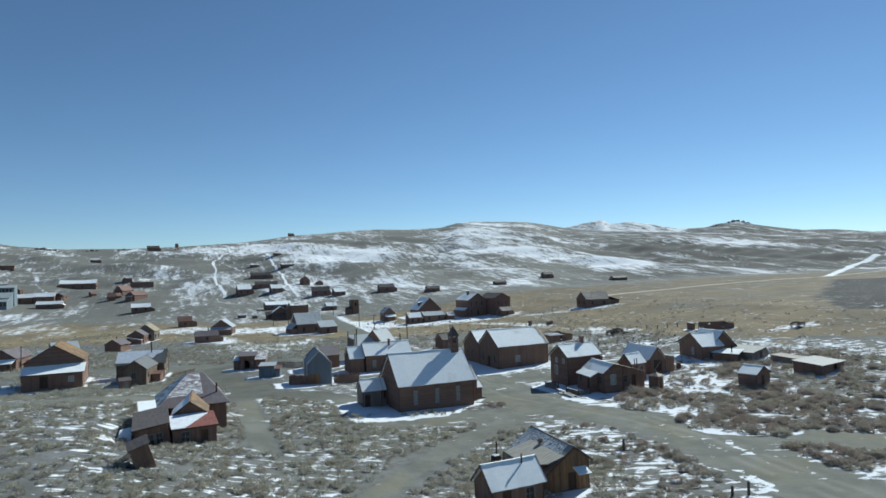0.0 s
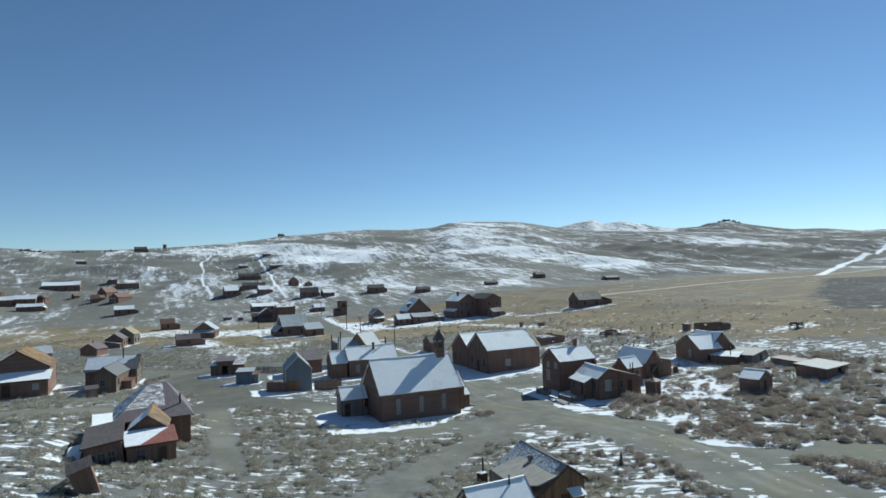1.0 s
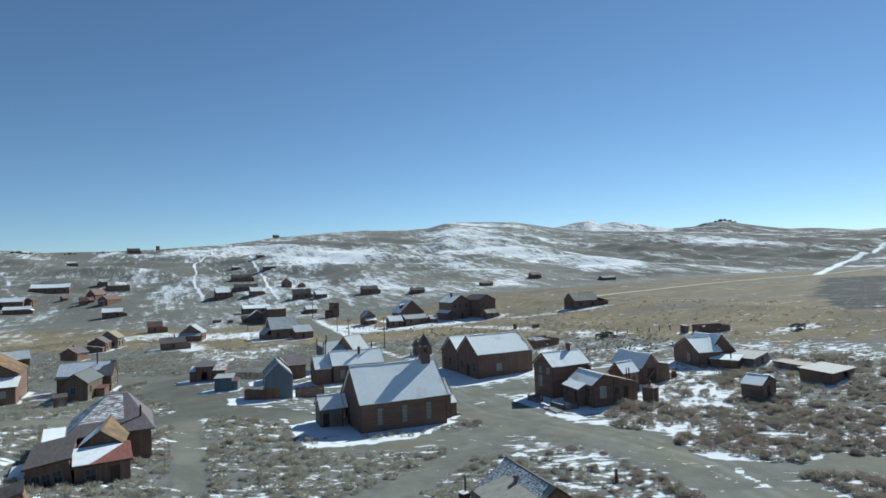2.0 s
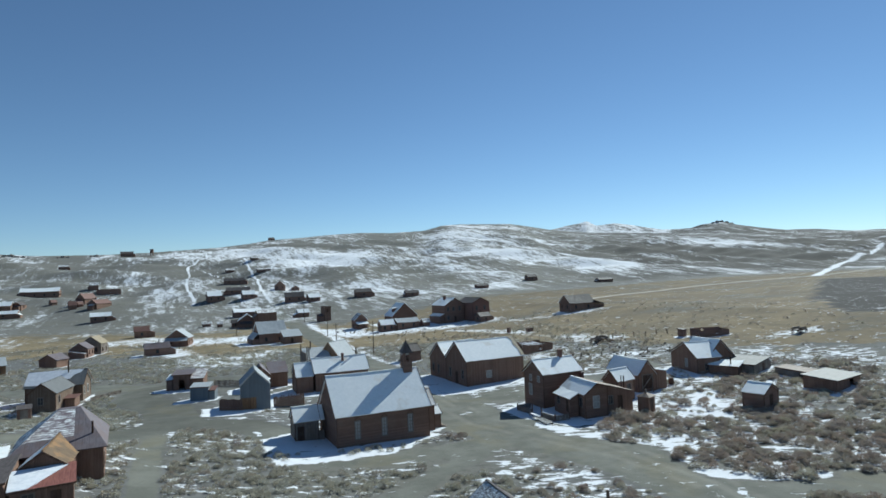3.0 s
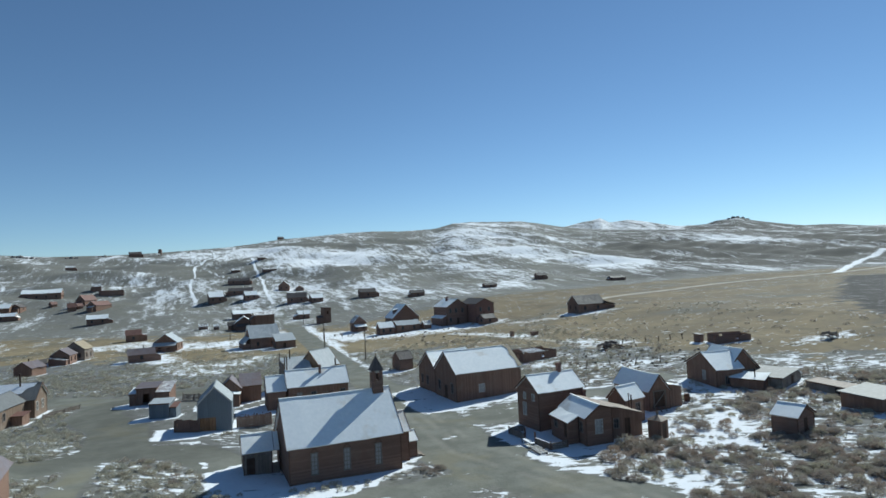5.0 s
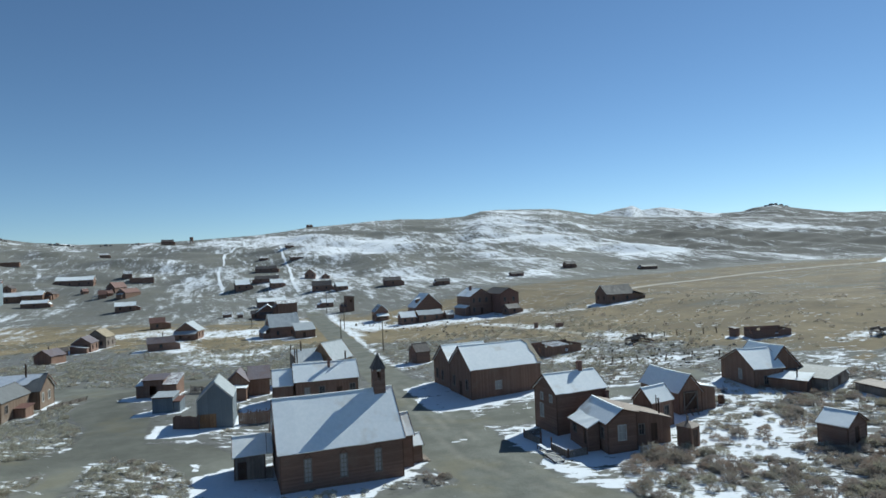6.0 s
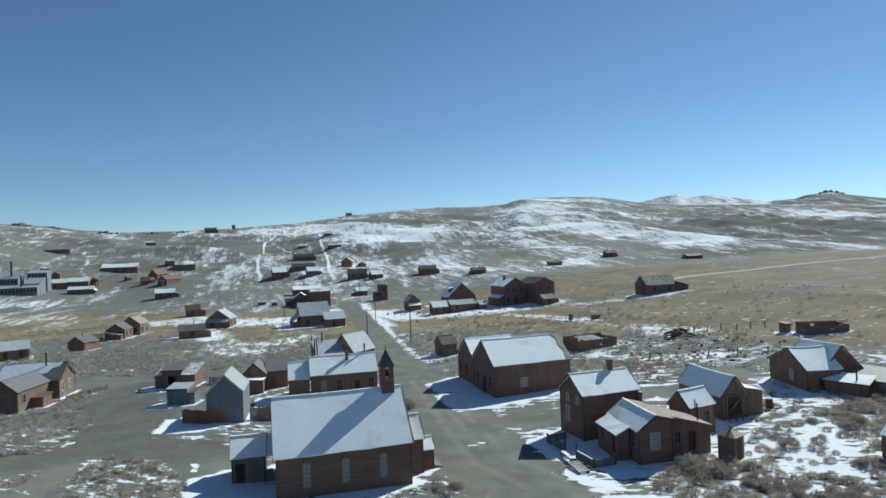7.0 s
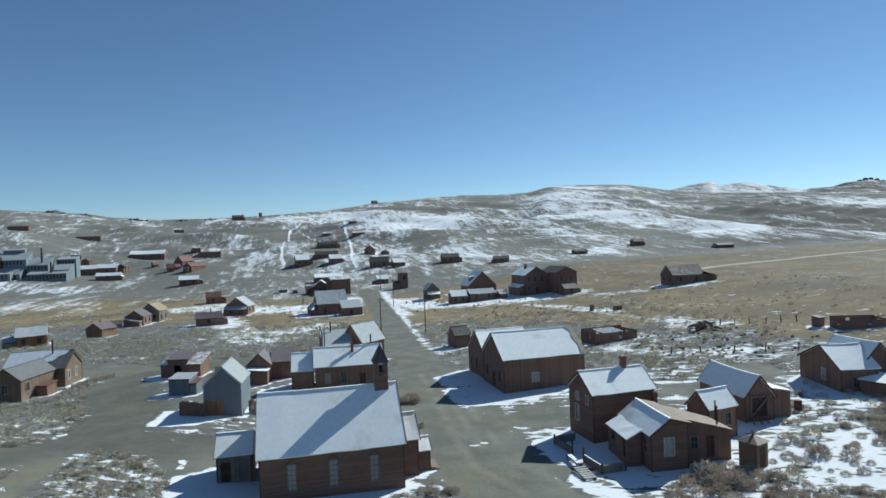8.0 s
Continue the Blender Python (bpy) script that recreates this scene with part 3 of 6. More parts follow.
# the hall
hl = thing("hall", 38.2, 32.1, 2, "long red-brown board hall with a broad snow-white roof", "hall", z=0.25)
gable(hl, -6.3, 6.3, -4.2, 4.2, 4.84, 8.0, (BROWN, R_SNOW, R_SNOW), {
    "S": [(4.3, 5.3, 1.3, 2.5, "p")],
    "W": [(1.3, 2.1, 1.3, 2.9, "w"), (3.7, 4.8, 0.1, 2.4, "d"), (6.3, 7.1, 1.3, 2.9, "w")]}, over=0.3)
part("bare_edge", Shape().slab(0.02, *[(x, y, 4.84 + (y + 4.2) * 0.7524 + 0.215) for x, y in ((5.7, -4.45), (6.58, -4.45), (6.58, -0.02), (5.2, -0.02), (5.9, -0.9), (5.6, -2.0), (6.0, -3.1))]), R_STRAW, hl)
h2 = thing("house", 36.0, 40.6, 2, "dark brown house with a steep snowy roof", "house", z=0.2)
gable(h2, -4.0, 4.0, -3.9, 3.9, 4.3, 7.2, (BROWN, R_SNOW, R_SNOW), {"W": [(1.0, 1.8, 1.2, 2.8, "w"), (3.4, 4.2, 1.2, 2.8, "w")]}, over=0.25)
h3 = thing("shed", 36.6, 67.5, 8, "small dark shed with snow on one roof slope", "shed")
gable(h3, -1.6, 1.6, -1.9, 1.9, 2.5, 4.0, (DARK_LAP, R_DARK, R_HALF), over=0.2)

# the two-storey house with its wings
ha = thing("house", 37.1, 7.2, 2, "dark brown house with snowy roof and brick chimney", "house", z=1.08)
gable(ha, -3.65, 3.65, -2.55, 2.55, 4.4, 6.25, (BROWN_LAP, R_SNOW, R_SNOW), {
    "W": [(1.3, 2.0, 0.9, 2.5, "p"), (1.5, 2.0, 3.1, 3.9, "p"), (3.6, 4.1, 3.1, 3.9, "p")]}, over=0.3)
chimney(ha, 1.7, 0.1, 5.8, 7.5, 0.55)
chimney(ha, 3.5, -2.9, -0.3, 4.0, 0.5)
wg = thing("house", 36.9, -1.4, -98, "brown house wing with a snowy gable roof", "house", z=0.85)
gable(wg, -3.9, 3.0, -1.8, 1.75, 2.85, 4.15, (BROWN_LAP, R_SNOW, R_BARE), eave2=3.7, holes={
    "S": [(5.3, 6.0, 0.9, 2.1, "w")],
    "E": [(1.3, 2.15, 0.85, 2.4, "p")]}, over=0.28)
lt = thing("lean_to", 41.6, -1.9, -98, "low brown lean-to with a bare tan board roof", "lean-to", z=0.8)
lean_to(lt, -2.9, 2.0, -2.75, 1.9, 3.7, 2.41, (BROWN, R_BARE), {"E": [(0.7, 1.3, 0.9, 2.0, "w"), (2.2, 3.0, 0.0, 2.0, "d")]})
stovepipe(lt, 1.9, 0.6, 3.0, 4.6, 0.09)
pw = thing("lean_to", 34.2, -0.4, -98, "narrow enclosed brown porch under a thin snowy roof", "lean-to", z=0.8)
lean_to(pw, -2.9, 1.9, -0.55, 0.85, 2.1, 2.8, (BROWN_LAP, R_SNOW), {"S": [(1.0, 1.8, 0.9, 2.0, "w"), (3.6, 4.4, 0.1, 2.0, "d")]})


def yard():
    y_ = thing("yard_fence", 31.0, 1.4, 3, "low solid brown board fence round a snowy front yard", "fence")
    rnd = random.Random(9)
    runs = (((-1.0, 4.8), (-1.0, 1.0)), ((-1.0, -1.2), (-1.0, -4.4)), ((-1.0, -4.4), (1.5, -4.4)), ((-1.0, 4.8), (1.5, 4.8)))
    for (ax, ay), (bx_, by_) in runs:
        ln = math.hypot(bx_ - ax, by_ - ay)
        ux, uy = (bx_ - ax) / ln, (by_ - ay) / ln
        n = int(ln / 0.21)
        for i in range(n):
            a, b = ln * i / n, ln * (i + 1) / n - 0.012
            t = 0.72 + rnd.uniform(-0.04, 0.05)
            part("board", Shape().beam((ax + ux * (a + b) / 2, ay + uy * (a + b) / 2, -0.3), (ax + ux * (a + b) / 2, ay + uy * (a + b) / 2, t), 0.19 if ux else 0.03, 0.03 if ux else 0.19), GREY_BOARD, y_)
        part("top_rail", Shape().beam((ax, ay, 0.75), (bx_, by_, 0.75), 0.13, 0.05), GREY_BOARD, y_)
    for x, y, h in ((-1.0, 1.0, 1.5), (-1.0, -1.2, 1.5), (-1.0, 4.8, 1.0), (-1.0, -4.4, 1.0), (1.5, -4.4, 1.0)):
        part("post", Shape().box(x - 0.07, x + 0.07, y - 0.07, y + 0.07, -0.4, h), DARK_TRIM, y_)
    part("snow_cap", Shape().box(-1.06, -0.94, -4.3, -1.3, 0.78, 0.83), SNOW, y_)
    FOOT.append((31.2, 1.4, 1.2, 4.6, 0.05, 0.8))
    bw = thing("boardwalk", 28.6, -3.0, -2, "short pale board walk with snow between its planks", "walkway")
    for i in range(6):
        part("plank", Shape().box(-0.6, 0.6, -1.06 + 0.42 * i, -0.82 + 0.42 * i, 0.2 + 0.03 * i, 0.26 + 0.03 * i), TRIM, bw)
    for x in (-0.5, 0.5):
        part("runner", Shape().beam((x, -1.1, 0.08), (x, 1.4, 0.24), 0.1, 0.16), GREY_BOARD, bw)
    be = thing("bench", 29.0, 0.2, -4, "low wooden bench with snow on its seat", "bench")
    part("seat", Shape().box(-0.25, 0.25, -1.4, 1.3, 0.42, 0.48), GREY_BOARD, be)
    part("snow_cap", Shape().box(-0.22, 0.22, -1.3, 1.2, 0.48, 0.54), SNOW, be)
    for x in (-0.2, 0.2):
        for y in (-1.25, 1.15):
            part("leg", Shape().box(x - 0.04, x + 0.04, y - 0.04, y + 0.04, -0.2, 0.42), GREY_BOARD, be)


yard()


def outhouse(x, y, rot, w=1.6, hgt=2.25, label="tall narrow brown outhouse with a small pyramid roof", mats=(BROWN, R_DARK), tilt=0.0, peaked=True, z=None, leaf=GREY_BOARD):
    o = thing("outhouse", x, y, rot, label, "outhouse", tilt=tilt, z=z)
    a = w / 2
    for k, (p, q) in enumerate((((-a, -a), (a, -a)), ((a, -a), (a, a)), ((a, a), (-a, a)), ((-a, a), (-a, -a)))):
        hole = [(0.4, w - 0.4, 0.05, 1.95)] if k == 0 else []
        part("wall", wall(p, q, -0.5, hgt, hole, 0.08), mats[0], o)
        if hole:
            door(o, p, q, hole[0], leaf)
    if peaked:
        s = Shape()
        c = [(-a - 0.2, -a - 0.2, hgt), (a + 0.2, -a - 0.2, hgt), (a + 0.2, a + 0.2, hgt), (-a - 0.2, a + 0.2, hgt)]
        for i in range(4):
            s.poly(c[i], c[(i + 1) % 4], (0, 0, hgt + 0.55))
        s.poly(*reversed(c))
        part("roof", s, mats[1], o)
        part("vent", Shape().box(-0.1, 0.1, -0.1, 0.1, hgt + 0.4, hgt + 0.95), GREY_BOARD, o)
    else:
        part("roof", Shape().slab(0.07, (-a - 0.15, -a - 0.2, hgt - 0.05), (a + 0.15, -a - 0.2, hgt - 0.05), (a + 0.15, a + 0.2, hgt + 0.35), (-a - 0.15, a + 0.2, hgt + 0.35)), mats[1], o)
    foot(o, -a, a, -a, a, hgt)


outhouse(43.9, -6.2, 18, 1.75, 2.3, "tall narrow brown outhouse with a rusty pyramid roof", (BROWN, R_BARE), leaf=DOOR)

# sheds east of the house
c1 = thing("shed", 46.1, 2.2, 10, "brown board shed with a steep clean white roof", "shed", z=0.95)
gable(c1, -1.95, 1.95, -1.4, 1.4, 2.87, 4.37, (BROWN, R_SNOW, R_SNOW), {"S": [(2.3, 3.1, 0.9, 2.1, "w")], "W": [(1.2, 2.0, 0, 1.9, "d")]}, over=0.2)
stovepipe(c1, -1.3, -1.6, 0.2, 3.6, 0.07)
c2 = thing("barn", 54.0, 8.2, -95, "brown wooden barn with snowy roof and timber-framed front", "barn", z=1.15)
gable(c2, -4.3, 4.3, -1.75, 1.75, 2.45, 4.55, (BROWN, R_SNOW, R_SNOW), {"E": [(0.7, 2.6, 0.0, 2.2, "d")]}, over=0.25, sag=0.14)
lean_to(c2, -3.2, 3.9, 1.92, 4.2, 2.95, 2.5, (BROWN, R_SNOW), over=0.15)
for a, b in (((4.42, -1.1, 0.0), (4.42, -1.1, 2.4)), ((4.42, 0.95, 0.0), (4.42, 0.95, 2.4)), ((4.42, -1.2, 2.3), (4.42, 1.05, 2.3)), ((4.42, -1.0, 0.2), (4.42, 0.9, 2.1))):
    part("frame_timber", Shape().beam(a, b, 0.14), GREY_BOARD, c2)
for i in range(3):
    part("brace", Shape().beam((4.3, -1.2 + 0.9 * i, 0.0), (5.6, -1.6 + 0.9 * i, -0.4), 0.12), GREY_BOARD, c2)


def fence(x0, y0, x1, y1, label, n, hgt=1.1, rails=(0.45, 0.95), pickets=False, post=0.12, mat=GREY_BOARD, lean=0.05, gap=0.06):
    rnd = random.Random(int(x0 * 7 + y0 * 3))
    f = thing("fence", x0, y0, math.degrees(math.atan2(y1 - y0, x1 - x0)), label, "fence")
    ln, zb = math.hypot(x1 - x0, y1 - y0), height_at(x1, y1) - height_at(x0, y0)
    at = lambda u: zb * u / ln
    for i in range(n + 1):
        u = ln * i / n
        part("post", Shape().beam((u, 0, at(u) - 0.4), (u + rnd.uniform(-lean, lean), rnd.uniform(-lean, lean), at(u) + hgt * rnd.uniform(0.85, 1.15)), post), mat, f)
    for r in rails:
        for i in range(n):
            a, b = ln * i / n, ln * (i + 1) / n
            part("rail", Shape().beam((a, 0.06, at(a) + r + rnd.uniform(-0.05, 0.05)), (b, 0.06, at(b) + r + rnd.uniform(-0.05, 0.05)), 0.05, 0.1), mat, f)
    if pickets:
        k = int(ln / 0.24)
        for i in range(k):
            u = ln * (i + 0.5) / k
            t = hgt * rnd.uniform(0.85, 1.05)
            part("picket", Shape().box(u - 0.12 + gap / 2, u + 0.12 - gap / 2, -0.06, -0.02, at(u) - 0.1, at(u) + t), mat, f)


fence(42.2, 6.0, 50.2, 8.2, "low dark rail fence behind the brown house", 5, 1.0)

# the eastern house and its sheds
hb = thing("house", 73.0, 11.9, -13, "brown board house with a wide snowy roof sloping down its front", "house", z=1.3)
gable(hb, -2.3, 2.4, -4.15, 4.2, 2.95, 5.3, (BROWN, R_SNOW, R_SNOW), {"W": [(4.6, 5.3, 0.9, 2.3, "p")], "S": [(1.6, 2.3, 0.5, 1.7, "w")]}, off=0.45, eave2=3.15, sag=0.12)
hbw = thing("house", 76.4, 11.8, -95, "brown house wing with shaded snow on its roof", "house", z=1.5)
gable(hbw, -3.6, 3.2, -3.2, 3.2, 2.2, 5.45, (BROWN, R_SNOW, R_SNOW), over=0.25, sag=0.05)
hbl = thing("lean_to", 72.8, 5.1, -68, "low brown lean-to with a snowy roof before the house", "lean-to", z=1.35)
lean_to(hbl, -2.6, 2.4, 0.0, 2.7, 1.5, 2.15, (BROWN, R_SNOW), over=0.25, sag=0.1)
stovepipe(hbl, 0.9, 0.9, 1.6, 3.1, 0.1)
hf = thing("shed", 75.25, 4.6, -73, "square grey-brown shed with thin snow on a shallow tan roof", "shed", z=1.4)
lean_to(hf, -3.2, 3.2, 0.0, 6.9, 1.65, 2.25, (GREY_BOARD, R_SNOW_TAN), {"S": [(2.4, 3.8, 0, 1.4, "o")], "E": [(3.6, 4.7, 0, 1.6, "d")]}, over=0.25, sag=0.08)
lean_to(hf, 1.6, 3.0, 7.05, 8.3, 2.0, 1.3, (GREY_BOARD, R_SNOW), over=0.12)
lk = thing("shed", 79.0, -0.4, -99.5, "long low grey board shed with a flat dusty roof", "shed", z=1.35)
lean_to(lk, 0.0, 7.9, 0.0, 2.5, 1.3, 1.55, (GREY_BOARD, R_BARE), {"S": [(5.2, 6.0, 0.2, 1.1, "o")]}, over=0.1)
hd = thing("shed", 58.4, -13.5, -77, "small brown shed with a snowy gable roof standing among the brush", "shed", z=0.85)
gable(hd, -1.5, 1.5, -2.15, 2.15, 2.1, 3.2, (DARK_LAP, R_SNOW, R_SNOW), {"E": [(1.6, 2.6, 0.0, 1.8, "d")]}, over=0.2)
he = thing("shed", 77.9, -11.2, 10, "low flat-roofed brown shed with a tan and white roof", "shed", z=0.95)
lean_to(he, -4.1, 4.1, -2.5, 2.5, 1.75, 2.15, (BROWN, R_SNOW_TAN), {"S": [(4.3, 5.6, 0.3, 1.5, "o")]}, over=0.3)

# the house below the camera's start
fh = thing("house", 4.5, -34.2, 86, "weathered brown house with snow streaks on its shingle roof", "house", z=0.1)
gable(fh, -4.05, 4.05, -1.65, 3.2, 2.97, 4.15, (GOLD_BOARD, R_DARK, R_TAN), {"W": [(2.6, 3.5, 0.0, 1.8, "d")]}, over=0.3, off=0.34, eave2=1.87)
part("awning", Shape().slab(0.06, (-5.2, 0.1, 1.9), (-5.2, -1.3, 1.9), (-4.12, -1.3, 2.3), (-4.12, 0.1, 2.3)), R_SNOW, fh)
chimney(fh, 0.4, 1.1, 2.9, 4.0, 0.32, GREY_BOARD)
rnd = random.Random(4)
for i in range(19):
    y = 3.3 - 0.165 * i
    z = 4.15 - 0.713 * y + 0.2
    e0 = (0.2 if y > 1.2 else -3.6) + rnd.uniform(-0.2, 0.2)
    part("shingle_course", Shape().slab(0.03, (4.3, y, z), (e0, y, z), (e0, y - 0.16, z + 0.085), (4.3, y - 0.16, z + 0.085)), R_SHINGLE, fh)
fw = thing("house", -3.3, -38.5, 2, "brown board house wing under a smooth white roof", "house", z=0.1)
gable(fw, -2.3, 2.9, -1.6, 1.6, 2.4, 3.95, (BROWN, R_SNOW, R_SNOW), {"S": [(3.4, 4.2, 0.8, 1.9, "w"), (1.0, 1.9, 0, 2.0, "d")]}, over=0.3)
part("rear_roof", Shape().slab(0.1, (-4.3, 1.0, 3.55), (2.3, 1.0, 3.55), (2.3, 4.3, 2.6), (-2.6, 4.3, 2.6), (-4.3, 2.9, 3.0)), R_TAN, fh)
part("rear_wall", wall((2.7, 4.3), (-3.3, 4.3), -0.6, 2.5, [(2.2, 3.0, 0.9, 1.9)]), GREY_BOARD, fh)
part("rear_wall", wall((2.7, 1.3), (2.7, 4.16), -0.6, 2.5), GREY_BOARD, fh)
window(fh, (2.7, 4.3), (-3.3, 4.3), (2.2, 3.0, 0.9, 1.9))
foot(fh, -3.3, 2.7, 3.2, 4.3, 2.6)
sb_ = thing("stove_box", 1.3, -28.0, 8, "small dark iron stove box standing behind the house", "stove")
part("body", Shape().box(-0.4, 0.4, -0.35, 0.35, -0.1, 1.0), IRON, sb_)
part("snow_cap", Shape().box(-0.36, 0.36, -0.3, 0.3, 1.0, 1.08), SNOW, sb_)
stovepipe(sb_, 0.25, 0.2, 0.9, 2.3, 0.08)
stovepipe(fw, 1.5, -0.35, 3.2, 4.4, 0.07)

# the rambling house in the western field, swept clear of drifts
feet = len(FOOT)
bh = thing("house", -29.0, 0.0, 3, "rambling brown house with a purplish hipped metal roof dusted with snow", "house", z=2.5)
for p, q in (((-3.9, -4.7), (3.9, -4.7)), ((3.9, -4.7), (3.9, 4.7)), ((3.9, 4.7), (-3.9, 4.7)), ((-3.9, 4.7), (-3.9, -4.7))):
    part("wall", wall(p, q, -0.8, 3.3, [(1.4, 2.2, 0.9, 2.2)] if p == (3.9, -4.7) else []), BROWN, bh)
window(bh, (3.9, -4.7), (3.9, 4.7), (1.4, 2.2, 0.9, 2.2))
e_, t_ = 3.2, 6.25
lo, hi = [(-4.25, -5.05, e_), (4.25, -5.05, e_), (4.25, 5.05, e_), (-4.25, 5.05, e_)], [(-0.4, 1.2, t_), (1.7, 1.2, t_), (1.7, 2.3, t_), (-0.4, 2.3, t_)]
for i in range(1, 4):
    j = (i + 1) % 4
    part("roof", Shape().slab(0.12, lo[i], lo[j], hi[j], hi[i]), (R_PURPLE_SNOW, R_PURPLE, R_PURPLE, R_HALF)[i], bh)
# its front slope: bare at the eave and towards the pipe, flecked with snow above
between = lambda p, q, f: tuple(a + (b - a) * f for a, b in zip(p, q))
m0, m1 = between(lo[0], hi[0], 0.3), between(lo[1], hi[1], 0.36)
ml, mh = between(m0, m1, 0.68), between(hi[0], hi[1], 0.75)
part("roof", Shape().slab(0.12, lo[0], lo[1], m1, ml, m0), R_PURPLE, bh)
part("roof", Shape().slab(0.12, m0, ml, mh, hi[0]), R_PURPLE_SNOW, bh)
part("roof", Shape().slab(0.12, ml, m1, hi[1], mh), R_PURPLE, bh)
part("roof_deck", Shape().slab(0.1, *[(x, y, z + 0.03) for x, y, z in hi]), R_PURPLE, bh)
stovepipe(bh, 2.9, -2.9, 4.0, 5.3, 0.1)
lg = thing("house", -29.05, -5.6, 87, "brown house front with a rusty orange gable roof", "house", z=2.5)
gable(lg, -3.75, 4.0, -1.85, 1.85, 3.1, 4.42, (BROWN, R_RUST, R_SNOW), over=0.25)
lp = thing("lean_to", -29.1, -11.35, 6, "board front room under a red roof streaked with snow", "lean-to", z=2.5)
lean_to(lp, -2.15, 2.45, -1.7, 1.72, 2.3, 3.05, (BROWN, R_BRIGHT_RED), {"S": [(2.9, 3.7, 0.1, 1.9, "d"), (0.9, 1.7, 0.8, 1.9, "w")]})
part("roof_snow", Shape().slab(0.06, *[(x, y, 2.3 + (y + 1.7) * 0.2193 + 0.172) for x, y in ((-2.32, -1.88), (-1.0, -1.86), (-0.3, -1.2), (0.3, -0.5), (1.0, 0.3), (2.0, 1.4), (1.8, 1.7), (-2.32, 1.7))]), SNOW, lp)
ll = thing("lean_to", -33.15, -8.9, 2, "sagging brown side room with a dark board roof", "lean-to", z=2.85, tilt=-7.5)
lean_to(ll, -1.65, 1.8, -3.9, 3.9, 2.45, 2.85, (BROWN, R_DARK), {"S": [(0.4, 1.0, 0.5, 1.6, "w"), (1.2, 1.8, 0.5, 1.6, "w"), (2.1, 2.7, 0.5, 1.6, "w")]})
cs = thing("roof_sheet", -35.9, -11.0, 2, "fallen roof sheet covered with snow against the side room", "roofing", z=2.9)
part("sheet", Shape().slab(0.08, (-1.0, -2.1, 0.25), (0.45, -2.1, 0.3), (0.7, 2.0, 1.9), (-0.6, 2.0, 1.7)), R_SNOW, cs)
part("prop", Shape().beam((0.45, 1.6, -0.6), (0.45, 1.6, 1.7), 0.13), GREY_BOARD, cs)
part("prop", Shape().beam((-0.45, 1.6, -0.6), (-0.45, 1.6, 1.5), 0.13), GREY_BOARD, cs)
lw = thing("shed", -34.2, -3.1, 5, "low snow-covered shed behind the rambling house", "shed", z=3.2)
lean_to(lw, -0.7, 0.95, -1.4, 1.5, 2.3, 2.9, (BROWN, R_SNOW))
outhouse(-33.3, -23.6, 6, 1.65, 2.15, "tilted brown outhouse leaning on loose poles", (BROWN, R_DARK), -17.0, False, leaf=BROWN)
del FOOT[feet:]
for k in range(3):
    pl = thing("pole", -36.1 + 0.15 * k, -23.2 - 0.3 * k, 8 - 5 * k, "loose grey pole leaning by the tilted outhouse", "pole")
    part("shaft", Shape().tube((0, 0, 0.0), (1.9, 0.1, 1.0), 0.07, 0.05, 6), POLE, pl)

# the rust-roofed barn
ob = thing("barn", -54.0, 63.7, 92, "large brown barn with a bright rusty orange roof", "barn", z=0.8)
gable(ob, -5.5, 5.5, -5.1, 5.1, 4.7, 7.9, (DARK_LAP, R_RUST, R_SNOW), over=0.35)
op = thing("lean_to", -53.6, 56.6, 0, "long front shed with a white roof against the barn", "lean-to", z=0.7)
lean_to(op, -5.2, 5.2, -1.5, 1.4, 2.8, 4.0, (BROWN, R_SNOW), {"S": [(8.0, 8.8, 1.0, 2.0, "p"), (3.0, 4.4, 0, 2.3, "d")]}, over=0.3)
for x, y in ((-57.5, 76.0), (-62.0, 71.0)):
    pl = thing("pole", x, y, 0, "bare grey wooden pole beside the barn", "pole")
    part("shaft", Shape().tube((0, 0, -0.5), (0, 0, 8.0), 0.13, 0.09, 7), POLE, pl)

# the grey-roofed house by the cross street
l3 = thing("house", -37.8, 63.7, -7, "brown plank house with a snowy roof and pale windows", "house", z=0.45)
gable(l3, -4.7, 4.7, -3.1, 3.1, 3.0, 5.3, (TAN_BOARD, R_SLATE, R_SNOW), {"E": [(1.0, 1.7, 0.9, 2.3, "p"), (3.6, 4.4, 0.9, 2.3, "p")], "S": [(6.6, 7.6, 0, 2.1, "d")]}, over=0.3)
part("roof_snow", Shape().slab(0.05, *[(x, y, 3.0 + (y + 3.1) * 0.742 + 0.2) for x, y in ((-5.0, -2.95), (0.4, -3.2), (1.0, -2.3), (2.4, -2.0), (2.9, -1.2), (3.9, -0.8), (4.3, -0.05), (-5.0, -0.05))]), SNOW, l3)
stovepipe(l3, 1.8, -0.6, 4.9, 7.2, 0.13)
lv = thing("house", -38.3, 54.2, 78, "brown board front wing under a smooth grey roof", "house", z=0.6)
gable(lv, -2.5, 6.0, -2.2, 2.2, 2.8, 4.5, (TAN_BOARD, R_SLATE, R_SLATE), {"W": [(1.6, 2.4, 0.9, 2.1, "w")], "S": [(1.2, 2.0, 0.9, 2.1, "w")]}, over=0.25)
lx = thing("shed", -35.4, 55.8, -16, "low reddish box shed at the house corner", "shed", z=0.1)
lean_to(lx, -1.6, 1.6, -1.1, 1.1, 1.6, 1.9, (BROWN, R_RED))
fence(-32.0, 58.0, -27.5, 64.5, "low broken plank fence beside the plank house", 5, 0.8, (0.3, 0.6), True, mat=GREY_BOARD, lean=0.25, gap=0.1)
